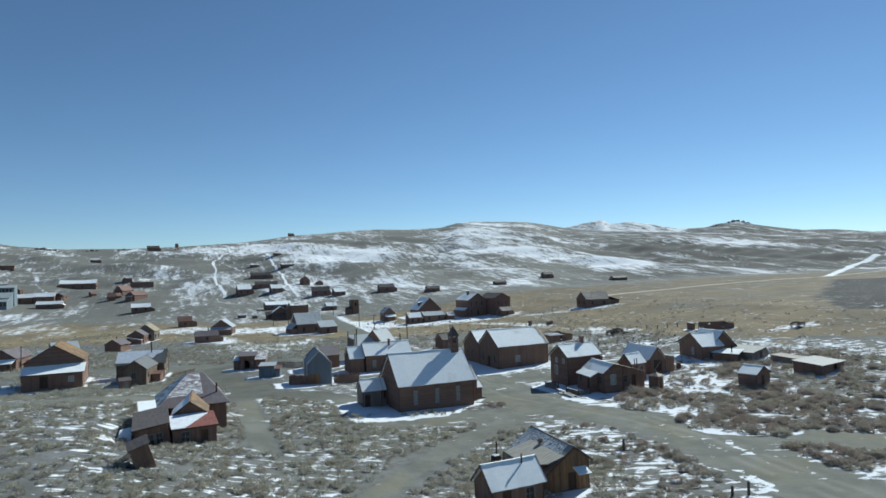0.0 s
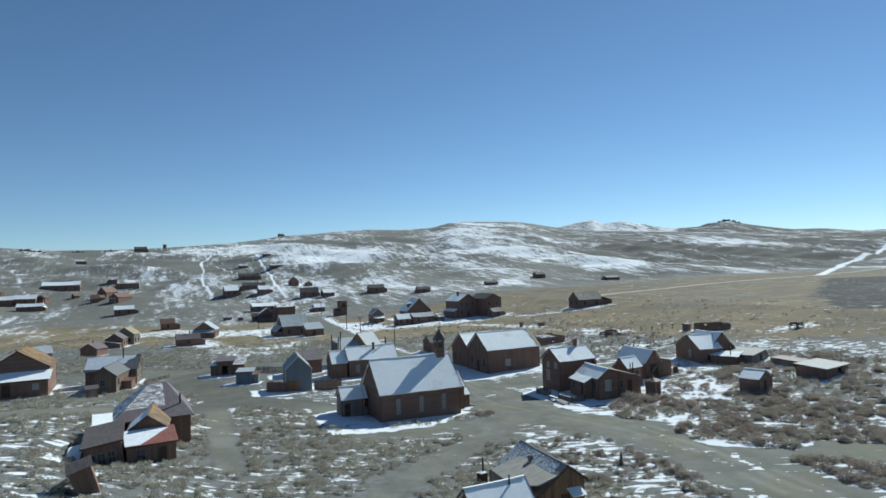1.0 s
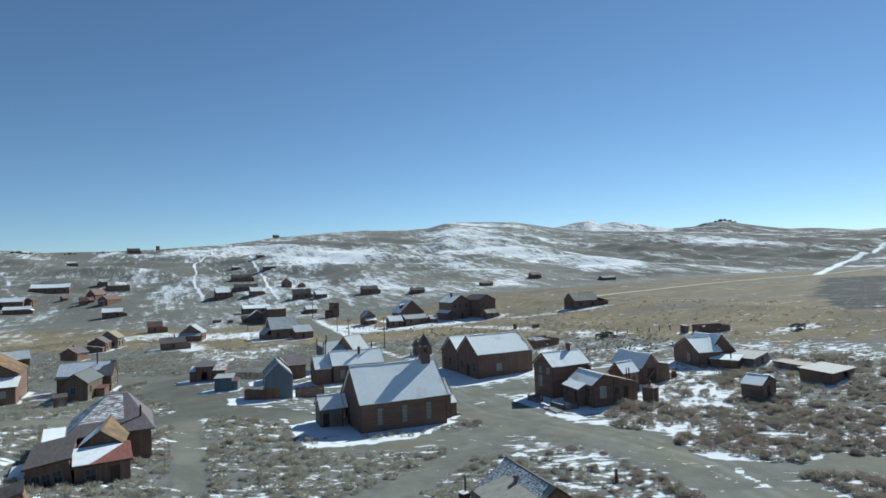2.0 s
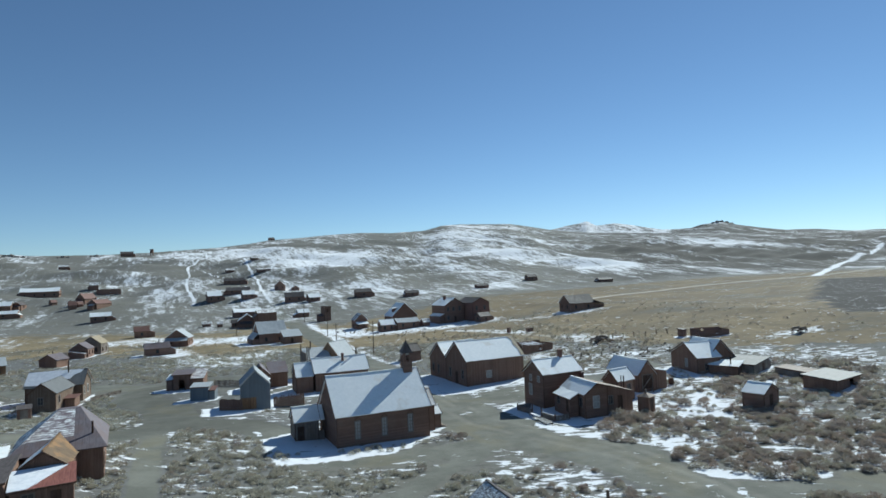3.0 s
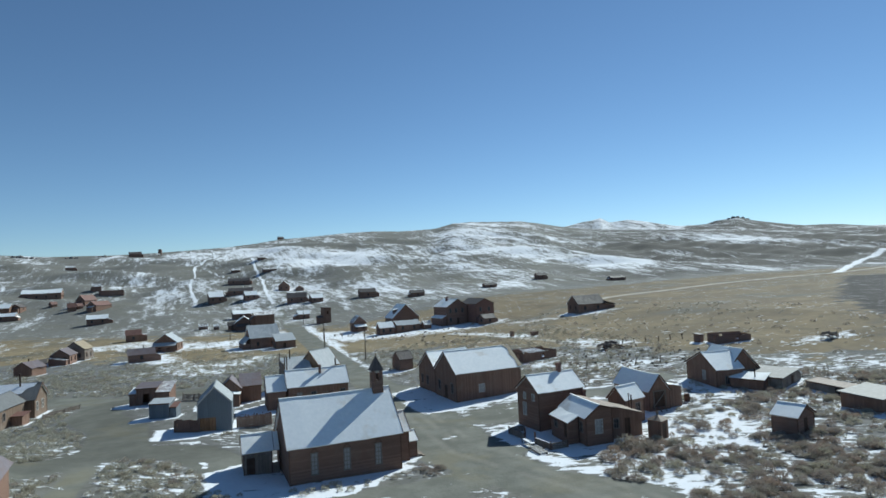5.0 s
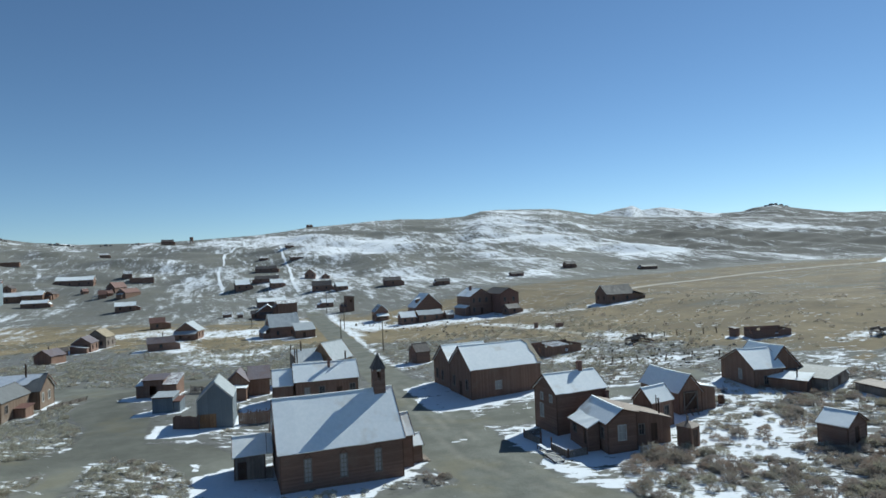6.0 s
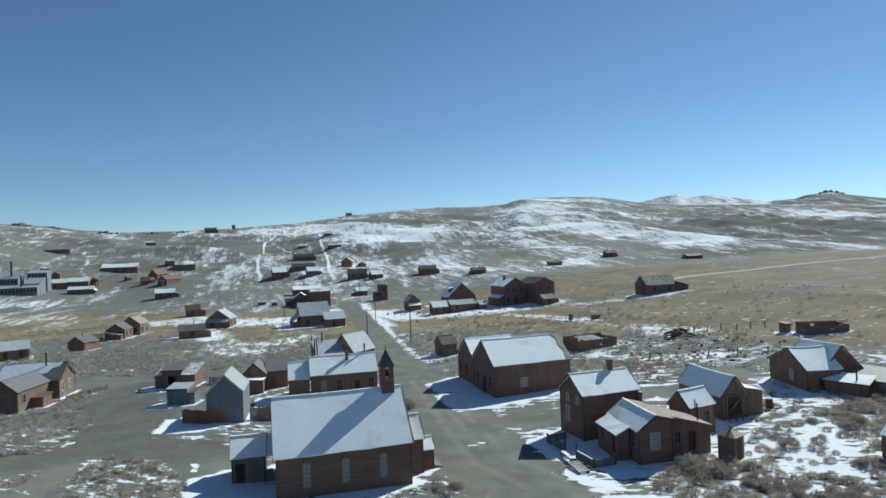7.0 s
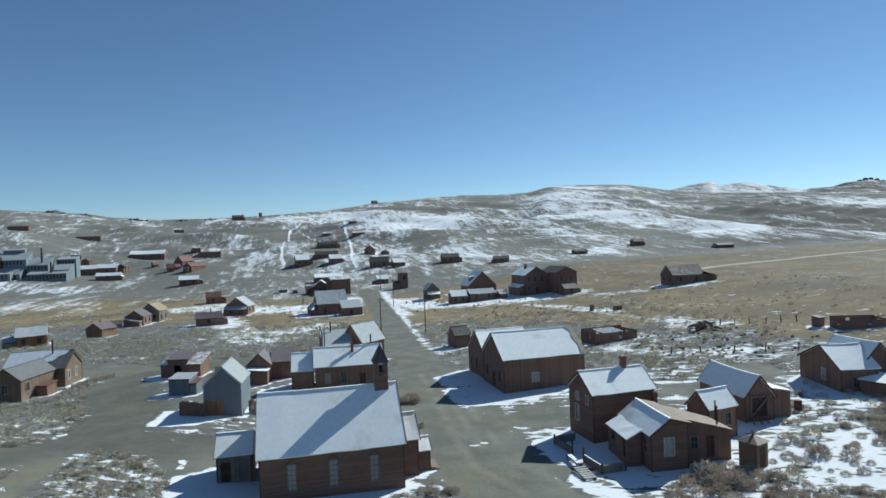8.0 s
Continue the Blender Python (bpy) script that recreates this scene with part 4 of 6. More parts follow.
outhouse(-40.0, 44.0, 8, 1.9, 2.2, "small brown outhouse with a dark flat roof", (BROWN, R_DARK), 0, False)

# the sheet-metal building
gm = thing("house", -5.4, 33.4, 84, "blue-grey sheet-metal clad building with a steep pale roof", "house", z=0.2)
gable(gm, -3.25, 3.25, -2.35, 2.35, 4.3, 6.6, (METAL_WALL, R_GREY, R_GREY), {"W": [(0.3, 2.5, 0.0, 2.3, "g")]}, over=0.12, fascia=TRIM)
fence(-7.9, 30.0, -11.2, 31.6, "tall solid brown board fence beside the metal building", 3, 1.9, (0.5, 1.5), True, mat=BROWN, gap=0.012)
fence(-2.6, 31.4, 2.4, 31.2, "brown board fence behind the metal building", 4, 1.8, (0.4, 1.4), True, mat=BROWN, gap=0.012)

# two small sheds on the cross street
sa = thing("shed", -14.9, 61.6, -14, "dark shed with a flat purplish roof and a snow-speckled side slope", "shed")
lean_to(sa, -2.6, 0.9, -1.6, 1.9, 3.0, 3.5, (BROWN, R_PURPLE), {"S": [(1.1, 2.3, 0, 2.0, "o")]}, over=0.25)
lean_to(sa, 1.08, 3.3, -2.2, 2.2, 2.2, 3.4, (BROWN, R_PURPLE_SNOW), over=0.2)
lean_to(sa, -3.9, -2.75, -1.4, 1.6, 2.0, 2.7, (BROWN, R_SNOW), over=0.12)
sb = thing("shed", -13.2, 47.0, -18, "pale blue-grey box shed with a flat snowy roof", "shed")
lean_to(sb, -1.6, 1.6, -1.3, 1.5, 2.4, 2.8, (METAL_WALL, R_PALE), over=0.12)
lean_to(sb, 1.72, 2.7, -1.2, 1.0, 1.7, 2.1, (METAL_WALL, R_RED), over=0.08)

fence(-10.0, 60.0, -4.0, 57.0, "broken dark picket fence behind the small sheds", 6, 1.3, (0.5, 1.0), True, mat=GREY_BOARD, lean=0.2, gap=0.1)

# the long low house on the street and its neighbours
ls = thing("house", 11.7, 42.9, -3, "long brown one-storey building with a smooth white roof", "house", z=0.2)
gable(ls, -5.05, 5.05, -2.95, 2.95, 3.66, 5.95, (BROWN, R_SNOW, R_SNOW), {"S": [(1.4, 2.2, 1.0, 2.5, "q"), (3.8, 4.6, 1.0, 2.5, "w"), (6.6, 7.5, 0.1, 2.2, "d"), (8.8, 9.6, 1.0, 2.5, "w")]}, over=0.3)
chimney(ls, 0.6, -0.9, 5.0, 6.7, 0.4)
stovepipe(ls, 3.6, 0.3, 5.6, 7.4, 0.13)
lz = thing("house", 4.9, 43.4, -3, "lower brown extension with a clean white roof", "house", z=0.1)
gable(lz, -1.7, 1.35, -2.8, 2.8, 3.2, 5.4, (BROWN, R_SNOW, R_SNOW), over=0.15)
l2 = thing("house", 16.0, 61.0, 38, "house with a steep white roof and a bright orange-lit gable", "house", z=0.1)
# gable and rakes face away from the sun; their orange light is painted
gable(l2, -2.6, 3.0, -2.7, 2.7, 4.2, 7.2, (LIT_GOLD, R_PALE, R_SLATE), over=0.3, fascia=LIT_GOLD)
lf = thing("house", 11.4, 58.6, 0, "tall grey false-fronted building beside the gabled house", "house", z=0.1)
lean_to(lf, -2.9, 2.2, -2.2, 3.0, 3.9, 6.0, (GREY_BOARD, R_PALE))
for x, y in ((-3.0, -2.4), (-2.6, -2.4), (-3.0, 4.2)):
    part("front_post", Shape().beam((x, y, -0.6), (x, y, 7.0), 0.2), POLE, lf)
part("false_front", Shape().box(-3.2, -3.05, -1.9, 4.0, -0.5, 5.6), GREY_BOARD, lf)
stovepipe(lf, -1.2, 2.6, 5.4, 7.6, 0.13)
pu = thing("shed", -1.9, 52.4, 82, "small red-brown shed with a purple metal roof", "shed", z=0.1)
gable(pu, -2.0, 3.0, -1.8, 1.8, 2.9, 4.6, (BROWN, R_PURPLE, R_PURPLE), {"W": [(1.2, 2.2, 0, 2.0, "o")]}, over=0.25)
lean_to(pu, -4.2, -2.15, -1.7, 1.7, 2.2, 2.5, (BROWN, R_SNOW), over=0.2)
pv = thing("shed", 1.6, 54.0, -4, "long red-brown shed with a rusty purple roof", "shed", z=0.1)
lean_to(pv, -1.7, 1.9, -2.6, 2.4, 2.9, 4.4, (BROWN, R_PURPLE))


# buildings farther up the street and on the slopes
def cottage(x, y, rot, ln, wd, hgt, label, wall_mat=DARK_LAP, roofs=(R_SNOW, R_HALF), name="house", holes=2, z=None, share=0.6, extras=True):
    """A distant gabled building: walls, roof slopes, a door and small windows. hgt: to the ridge."""
    o = thing(name, x, y, rot, label, name, z=z)
    e = hgt * share
    a, b = ln / 2, wd / 2
    for p, q, side in (((-a, -b), (a, -b), "S"), ((a, b), (-a, b), "N"), ((-a, b), (-a, -b), "W"), ((a, -b), (a, b), "E")):
        w_ = ln if side in "SN" else wd
        hs = []
        if holes and w_ > 3:
            k = max(1, min(holes, int(w_ / 2.2)))
            for i in range(k):
                u = w_ * (i + 0.5) / k
                hs.append((u - 0.4, u + 0.4, min(0.9, e * 0.35), min(2.2, e * 0.8)))
        part("wall", wall(p, q, -1.2, e, hs, 0.14, hgt if side in "WE" else None), wall_mat, o)
        for h in hs:
            window(o, p, q, h, (DARK_TRIM, GLASS), (0, 0))
    k = (hgt - e) / b
    v = 0.3
    part("roof", Shape().sheet(0.14, (-a - v, -b - v, e - k * v + 0.16), (a + v, -b - v, e - k * v + 0.16), (a + v, 0, hgt + 0.16), (-a - v, 0, hgt + 0.16), 0.018 * ln, 0.06, int(x * 7 + y)), roofs[0], o)
    part("roof", Shape().sheet(0.14, (a + v, b + v, e - k * v + 0.16), (-a - v, b + v, e - k * v + 0.16), (-a - v, 0, hgt + 0.16), (a + v, 0, hgt + 0.16), 0.018 * ln, 0.06, int(x * 5 + y)), roofs[1], o)
    foot(o, -a, a, -b, b, hgt)
    rnd = random.Random(int(x * 13 + y * 7))
    if extras and ln > 4 and rnd.random() < 0.65:
        side, w_, y0, y1 = rnd.choice((-1, 1)), rnd.uniform(1.2, 2.4), -b * rnd.uniform(0.5, 0.95), b * rnd.uniform(0.4, 0.95)
        h1, h0 = e * 0.92, e * rnd.uniform(0.5, 0.7)
        xa, xb = side * (a + 0.02), side * (a + w_)
        pts = [(xa, y0, h1), (xb, y0, h0), (xb, y1, h0), (xa, y1, h1)]
        s = Shape().poly((xa, y0, -1.2), (xb, y0, -1.2), (xb, y0, h0), (xa, y0, h1)).poly((xb, y0, -1.2), (xb, y1, -1.2), (xb, y1, h0), (xb, y0, h0)).poly((xb, y1, -1.2), (xa, y1, -1.2), (xa, y1, h1), (xb, y1, h0))
        part("side_wall", s, wall_mat, o)
        part("side_roof", Shape().slab(0.12, *[(px_, py_, pz_ + 0.14) for px_, py_, pz_ in (pts if side > 0 else pts[::-1])]), rnd.choice((roofs[0], roofs[1], R_DARK)), o)
    if extras and ln > 4 and rnd.random() < 0.5:
        stovepipe(o, rnd.uniform(-0.6, 0.6) * a, 0.3, hgt - 0.5, hgt + rnd.uniform(0.6, 1.3), 0.14)
    return o


def ruin(x, y, rot, ln, wd, hgt, label, mat=BROWN, rafters=0):
    o = thing("ruin", x, y, rot, label, "ruin")
    a, b = ln / 2, wd / 2
    for p, q, f in (((-a, -b), (a, -b), 0.8), ((a, b), (-a, b), 1.0), ((-a, b), (-a, -b), 0.9), ((a, -b), (a, b), 0.85)):
        w_ = math.hypot(q[0] - p[0], q[1] - p[1])
        part("wall", wall(p, q, -0.8, hgt * f, [(w_ * 0.55, w_ * 0.55 + 0.8, 0.6, min(1.7, hgt * f * 0.8))] if w_ > 4 else [], 0.16), mat, o)
    for i in range(rafters):
        u = -a + ln * (0.22 + 0.5 * i / rafters)
        part("rafter", Shape().beam((u, -b - 0.1, hgt * 0.84), (u + 0.1, b * 0.6, hgt * 0.98), 0.2, 0.1), SNOW, o)
    foot(o, -a, a, -b, b, hgt * 0.6)


# the brick-fronted hall and its neighbours on the street
mu = thing("house", 93.0, 161.8, 96, "large two-storey red-brown building with a snowy roof", "house", z=1.4)
gable(mu, -5.0, 6.0, -3.0, 6.4, 7.0, 9.8, (DARK_LAP, R_SNOW, R_SNOW), {"W": [(1.0, 1.9, 4.6, 6.2, "w"), (3.6, 4.5, 4.6, 6.2, "w"), (6.6, 7.5, 4.6, 6.2, "w"), (1.0, 1.9, 1.0, 2.6, "w"), (4.4, 5.4, 0, 2.4, "d")]}, drop=1.5)
chimney(mu, 1.0, 3.0, 9.0, 10.8, 0.8)
lean_to(mu, -4.0, 5.0, 6.55, 8.4, 3.4, 2.6, (DARK_LAP, R_SNOW), drop=1.5)
mb = thing("house", 101.0, 157.6, 96, "red brick two-storey building with a plain gable front", "house", z=1.6)
gable(mb, -6.0, 6.0, -4.2, 4.2, 7.4, 9.4, (BRICK, R_BLACK, R_BLACK), {"W": [(1.6, 2.5, 4.4, 6.0, "w"), (5.6, 6.5, 4.4, 6.0, "w"), (3.6, 4.7, 0, 2.5, "d")]}, drop=1.5, over=0.15)
cottage(99.6, 146.5, 10, 5.5, 4.0, 3.6, "small dark shed in front of the brick building", DARK_LAP, (R_DARK, R_DARK), "shed", 1)
hs_ = cottage(78.5, 186.0, 92, 9.5, 12.0, 8.6, "steep-roofed brown house with shaded bluish snow", DARK_LAP, (R_SNOW, R_SNOW), share=0.36, extras=False)
part("dormer", Shape().box(-2.2, -0.4, 2.6, 4.4, 4.6, 6.3), DARK_LAP, hs_)
part("dormer_roof", Shape().slab(0.12, (-2.5, 2.4, 6.75), (-2.5, 4.7, 6.2), (-0.1, 4.7, 6.2), (-0.1, 2.4, 6.75)), R_SNOW, hs_)
cottage(61.8, 158.5, 2, 5.6, 4.4, 4.6, "small brown house with a pale snowy roof", DARK_LAP, (R_SNOW, R_SNOW))
cottage(70.6, 159.0, 2, 9.5, 5.0, 4.2, "long low brown shed with thin snow on its roof", BROWN, (R_PALE, R_SNOW), "shed", 2, share=0.65)
cottage(78.3, 157.0, 2, 3.0, 3.0, 3.0, "little brown shed at the end of a row", BROWN, (R_HALF, R_SNOW), "shed", 1)
hp_ = cottage(56.8, 178.6, 88, 6.0, 5.4, 6.2, "small two-slope brown house with a snowy porch roof", DARK_LAP, (R_SNOW, R_HALF), extras=False)
part("porch_roof", Shape().slab(0.12, (-5.6, 2.4, 2.1), (-5.6, -2.6, 2.1), (-3.05, -2.6, 2.9), (-3.05, 2.4, 2.9)), R_SNOW, hp_)
for y in (-2.3, 2.1):
    part("porch_post", Shape().box(-5.5, -5.3, y - 0.1, y + 0.1, -0.6, 2.05), DARK_TRIM, hp_)
tw = thing("shed", 54.6, 232.0, 10, "tall narrow red-brown wooden structure with a low side shed", "shed")
for p, q in (((-0.9, -2.2), (2.6, -2.2)), ((2.6, -2.2), (2.6, 2.2)), ((2.6, 2.2), (-0.9, 2.2)), ((-0.9, 2.2), (-0.9, -2.2))):
    part("wall", wall(p, q, -1.0, 7.3, [(1.3, 2.2, 4.4, 5.9)] if p == (-0.9, -2.2) else []), BROWN, tw)
part("roof", Shape().slab(0.15, (-1.1, -2.4, 7.6), (2.8, -2.4, 7.2), (2.8, 2.4, 7.2), (-1.1, 2.4, 7.6)), R_DARK, tw)
lean_to(tw, -3.4, -1.05, -2.0, 2.0, 2.6, 3.6, (DARK_LAP, R_DARK), drop=1.0)
foot(tw, -3, 3, -2.6, 2.6, 7)
cottage(50.2, 264.5, 4, 6.0, 4.4, 4.4, "small grey-brown hut with a white roof", DARK_LAP, (R_SNOW, R_SNOW), "hut", 1)
# the row on the west side of the street
st = cottage(16.6, 160.6, 5, 10.0, 9.6, 7.8, "wide brown house with broad pale grey roof slopes", DARK_LAP, (R_PALE, R_SNOW), share=0.48, extras=False)
part("side_roof", Shape().slab(0.14, (-7.6, -4.8, 1.9), (-5.2, -4.8, 4.0), (-5.2, 4.4, 4.0), (-7.6, 4.4, 1.9)), R_PALE, st)
part("side_wall", wall((-7.4, -4.5), (-5.1, -4.5), -1.2, 1.9), DARK_LAP, st)
part("side_wall", wall((-7.4, 4.2), (-7.4, -4.5), -1.2, 1.9), DARK_LAP, st)
sx_ = thing("shed", 22.8, 151.2, 3, "red-brown front shed under a sloping grey roof", "shed")
lean_to(sx_, -3.3, 3.3, -2.7, 3.0, 2.5, 4.5, (BROWN, R_PALE), {"S": [(2.4, 3.4, 0, 1.9, "d")]}, drop=1.2)
cottage(25.6, 231.0, 2, 8.8, 8.0, 8.0, "tall red-brown building with a low-pitched roof on the street", BROWN, (R_HALF, R_SNOW), share=0.85)
cottage(17.4, 236.0, 86, 7.0, 9.0, 6.2, "brown building with a snow-covered roof", DARK_LAP, (R_SNOW, R_SNOW), share=0.5)
cottage(24.0, 292.0, 3, 15.0, 7.0, 4.6, "long low brown building with patchy snow", DARK_LAP, (R_SNOW, R_HALF))
cottage(12.0, 236.5, 0, 3.4, 3.0, 3.6, "small dark hut beside the street row", DARK_LAP, (R_DARK, R_DARK), "hut", 1)
cottage(-0.1, 252.0, 0, 4.0, 3.0, 2.6, "tiny brown hut in the dry grass", DARK_LAP, (R_HALF, R_HALF), "hut", 0)
cottage(5.6, 244.5, 0, 2.4, 2.4, 2.5, "tiny square brown hut", DARK_LAP, (R_HALF, R_HALF), "hut", 0)
hg = cottage(-14.2, 174.6, 74, 7.0, 8.0, 6.0, "house with pale grey roof slopes and a brown porch gable", BROWN, (R_PALE, R_PALE), share=0.5, extras=False)
part("porch_roof", Shape().slab(0.12, (-5.6, 4.0, 2.1), (-5.6, -4.0, 2.1), (-3.55, -4.0, 3.1), (-3.55, 4.0, 3.1)), R_PALE, hg)
part("porch_wall", wall((-5.4, 3.9), (-5.4, -3.9), -1.2, 2.0, [(2.0, 2.9, -0.2, 1.7), (5.0, 5.9, 0.6, 1.6)]), BROWN, hg)
cottage(-21.6, 148.5, 6, 7.4, 4.2, 4.0, "low brown shed with a purplish roof", DARK_LAP, (R_PURPLE, R_HALF), "shed", 1)
cottage(-41.4, 169.5, 74, 6.0, 6.4, 6.0, "small grey-walled house with a sunlit bare tan roof", GREY_BOARD, (R_STRAW, R_PURPLE))
cl = cottage(-44.4, 161.0, 80, 6.4, 5.6, 4.8, "brown house with a snowy purplish roof", DARK_LAP, (R_PURPLE, R_HALF), extras=False)
lean_to(cl, -5.4, -3.35, -2.4, 2.4, 1.5, 2.4, (DARK_LAP, R_PURPLE_SNOW))
cottage(-49.0, 137.6, 62, 5.2, 5.4, 4.0, "small dark brown hut in the sagebrush", BROWN, (R_PURPLE, R_PURPLE), "hut", 0)
cottage(-49.6, 155.0, 20, 3.0, 2.6, 2.4, "tiny brown box hut", BROWN, (R_DARK, R_DARK), "hut", 0)
pg = cottage(-62.4, 127.2, 16, 6.6, 8.0, 4.8, "low house with a broad pale grey roof and a lean-to", GOLD_BOARD, (R_PALE, R_GREY), extras=False)
lean_to(pg, -6.2, -3.45, -3.4, 3.0, 1.6, 2.4, (GREY_BOARD, R_PALE), drop=1.2)
pb = cottage(-70.7, 102.6, 74, 7.0, 6.4, 5.4, "brown house with a purplish roof and a snowy front porch", BROWN, (R_PURPLE, R_PURPLE), extras=False)
part("porch_roof", Shape().slab(0.12, (-5.6, 3.2, 2.2), (-5.6, -3.2, 2.2), (-3.55, -3.2, 3.1), (-3.55, 3.2, 3.1)), R_SNOW, pb)
for y in (-2.9, 2.9):
    part("porch_post", Shape().box(-5.5, -5.3, y - 0.1, y + 0.1, -0.8, 2.1), DARK_TRIM, pb)
cottage(-28.2, 219.8, 4, 5.6, 4.4, 4.8, "small bright red-brown hut in the dry grass", BROWN, (R_RED, R_RED), "hut", 1)
cottage(-51.2, 312.1, 2, 10, 5.4, 5.0, "grey-roofed shed at the foot of the slope", DARK_LAP, (R_SNOW, R_GREY), "shed", 2)
br_ = cottage(134.2, 129.6, -8, 11.0, 9.0, 6.2, "large isolated dark brown barn in the meadow", BROWN, (R_BLACK_SNOW, R_HALF), "barn", 2, share=0.5, extras=False)
part("side_wall", wall((5.55, -4.2), (10.2, -4.2), -1.2, 2.2).poly((10.2, -4.2, -1.2), (10.2, 4.0, -1.2), (10.2, 4.0, 2.2), (10.2, -4.2, 2.2)), BROWN, br_)
part("side_roof", Shape().slab(0.14, (5.55, -4.5, 3.9), (10.6, -4.5, 2.35), (10.6, 4.2, 2.35), (5.55, 4.2, 3.9)), R_BLACK, br_)
# on the slope
for x, y, ln, wd, hgt, kind in ((-126.2, 393, 14, 7, 6, 0), (-135.8, 429.5, 5.5, 6, 5, 1), (-112.7, 392, 12, 7, 6, 0), (-104.2, 396, 7, 6, 4.6, 1), (-106.1, 367, 14, 5, 4.4, 0)):
    cottage(x, y, -6 + 80 * kind, ln, wd, hgt, "brown shed below the mill with snow on its roof", BROWN, (R_SNOW, R_SNOW) if not kind else (R_DARK, R_HALF), "shed", 1)
for x, y, ln, wd, hgt in ((-86.4, 402.7, 3.6, 3.2, 3.4), (-72.6, 379.5, 4.4, 4.2, 5), (-69.0, 384, 3.2, 3, 3.4), (-66.7, 397.7, 10.5, 7, 7), (-57.1, 376, 13, 7, 5.2)):
    cottage(x, y, 12 + 7 * (int(x) % 9), ln, wd, hgt, "rusty red-brown shed on the bare slope", BROWN, (R_RED, R_PURPLE_SNOW), "shed", 0, share=0.5)
for x, y, ln, wd, hgt in ((12.0, 374, 9, 8, 6.8), (29.4, 384.4, 16, 6, 4.4), (33.9, 367, 8, 6, 5.4), (35.8, 472, 17, 6, 4.6), (64.8, 420, 12, 8, 6.6), (76.2, 416.8, 11, 6, 3.4), (59.1, 333, 12, 7, 6.0), (69.8, 324.6, 7.5, 6, 4.8)):
    cottage(x, y, (6, 78, -12)[int(x) % 3], ln, wd, hgt, "weathered brown house beside the snowy upper street", DARK_LAP, ((R_SNOW, R_HALF), (R_HALF, R_SNOW), (R_DARK, R_HALF))[int(x) % 3], share=0.52)
for x, y, ln, wd, hgt in ((102.4, 320.8, 10.5, 7, 5.4), (130.3, 302.6, 9, 5, 4.0), (190.3, 315.8, 9, 5, 3.0), (253.7, 348.8, 8, 6, 5.0), (306.4, 321.6, 13, 6, 3.2)):
    cottage(x, y, -4, ln, wd, hgt, "lonely dark hut at the foot of the snowy hill", DARK_LAP, (R_BLACK, R_HALF), "hut", 1)
for x, y, ln, wd, hgt in ((41.4, 572.6, 8, 5, 3), (70, 540, 13, 5, 3.2), (74.6, 643.7, 7, 5, 3.4), (-116.1, 685.4, 9, 6, 5), (-151.7, 460, 7, 5, 4.6), (-69.3, 478.8, 6, 5, 5.2)):
    cottage(x, y, 5, ln, wd, hgt, "small dark building high on the slope", DARK_LAP, (R_HALF, R_HALF), "hut", 0)
cottage(-102.9, 465, -2, 25, 9, 7, "long low building with a snow-white roof on the slope", DARK_LAP, (R_SNOW, R_SNOW), "house", 4)
ruin(-58.6, 470.5, 3, 17, 5, 3.4, "broken dark timber remains on the slope", DARK_LAP)
ruin(-187, 614, 4, 22, 6, 3.6, "reddish remains of a long building on the slope", BROWN)
ruin(-255, 636, 4, 18, 6, 4.0, "reddish remains high on the western slope", BROWN)
cottage(-63.0, 836, 0, 15, 8, 7.0, "dark building on the crest of the hill", DARK_LAP, (R_DARK, R_DARK), "house", 2)
wt = thing("tower", -33.3, 847, 0, "small dark tank tower on the hill crest", "tower")
part("tank", Shape().tube((0, 0, 3.0), (0, 0, 8.5), 2.6, 2.4, 10), DARK_LAP, wt)
for sx in (-1, 1):
    for sy in (-1, 1):
        part("leg", Shape().beam((2.0 * sx, 2.0 * sy, -1.5), (1.6 * sx, 1.6 * sy, 3.0), 0.5), DARK_LAP, wt)
cottage(151.0, 1003, 20, 9, 6, 5.0, "tiny dark hut on the skyline", DARK_LAP, (R_DARK, R_DARK), "hut", 0)


def stamp_mill():
    """The stepped sheet-metal mill: long sheds one above the other up the slope, with rows of windows."""
    m = thing("mill", -153.2, 358, -4, "large stepped blue-grey sheet-metal stamp mill with many windows", "mill", z=7.0)
    for x0, x1, y0, y1, low, high, rise in ((-28.2, 0.7, 2, 10, 4.6, 8.5, 0.0), (-28.2, 0.8, 10.2, 19, 13.1, 17.3, 8.3), (-15.8, -3.7, 19.2, 22, 19.1, 19.8, 17.3), (1.0, 13.3, 9, 17, 9.5, 13.6, 3.3), (5.1, 26.6, 0.6, 5, 4.1, 5.5, 0.0), (14.6, 25.7, 18, 24, 12.3, 13.8, 8.3), (17.8, 26.6, 5.2, 13, 6.1, 9.3, 1.7), (-10.0, -2.7, -2, 1.8, 5.1, 5.7, 0.0)):
        holes = [(0.8 + 1.9 * i, 2.1 + 1.9 * i, max(low - 2.9, rise + 0.4), low - 0.6, "w") for i in range(int((x1 - x0 - 0.6) / 1.9))] if low - rise > 3 or low > 20 else []
        lean_to(m, x0, x1, y0, y1, low, high, (MILL_WALL, R_MILL), {"S": holes}, over=0.25, drop=4, fascia=MID_TRIM)
    for x, y, z0, z in ((8.8, 12.0, 8, 20), (-12.5, 9.6, 6, 15), (17.4, 3.0, 4, 11.2)):
        part("smokestack", Shape().tube((x, y, z0), (x, y, z), 0.55, 0.45, 9), IRON, m)


stamp_mill()

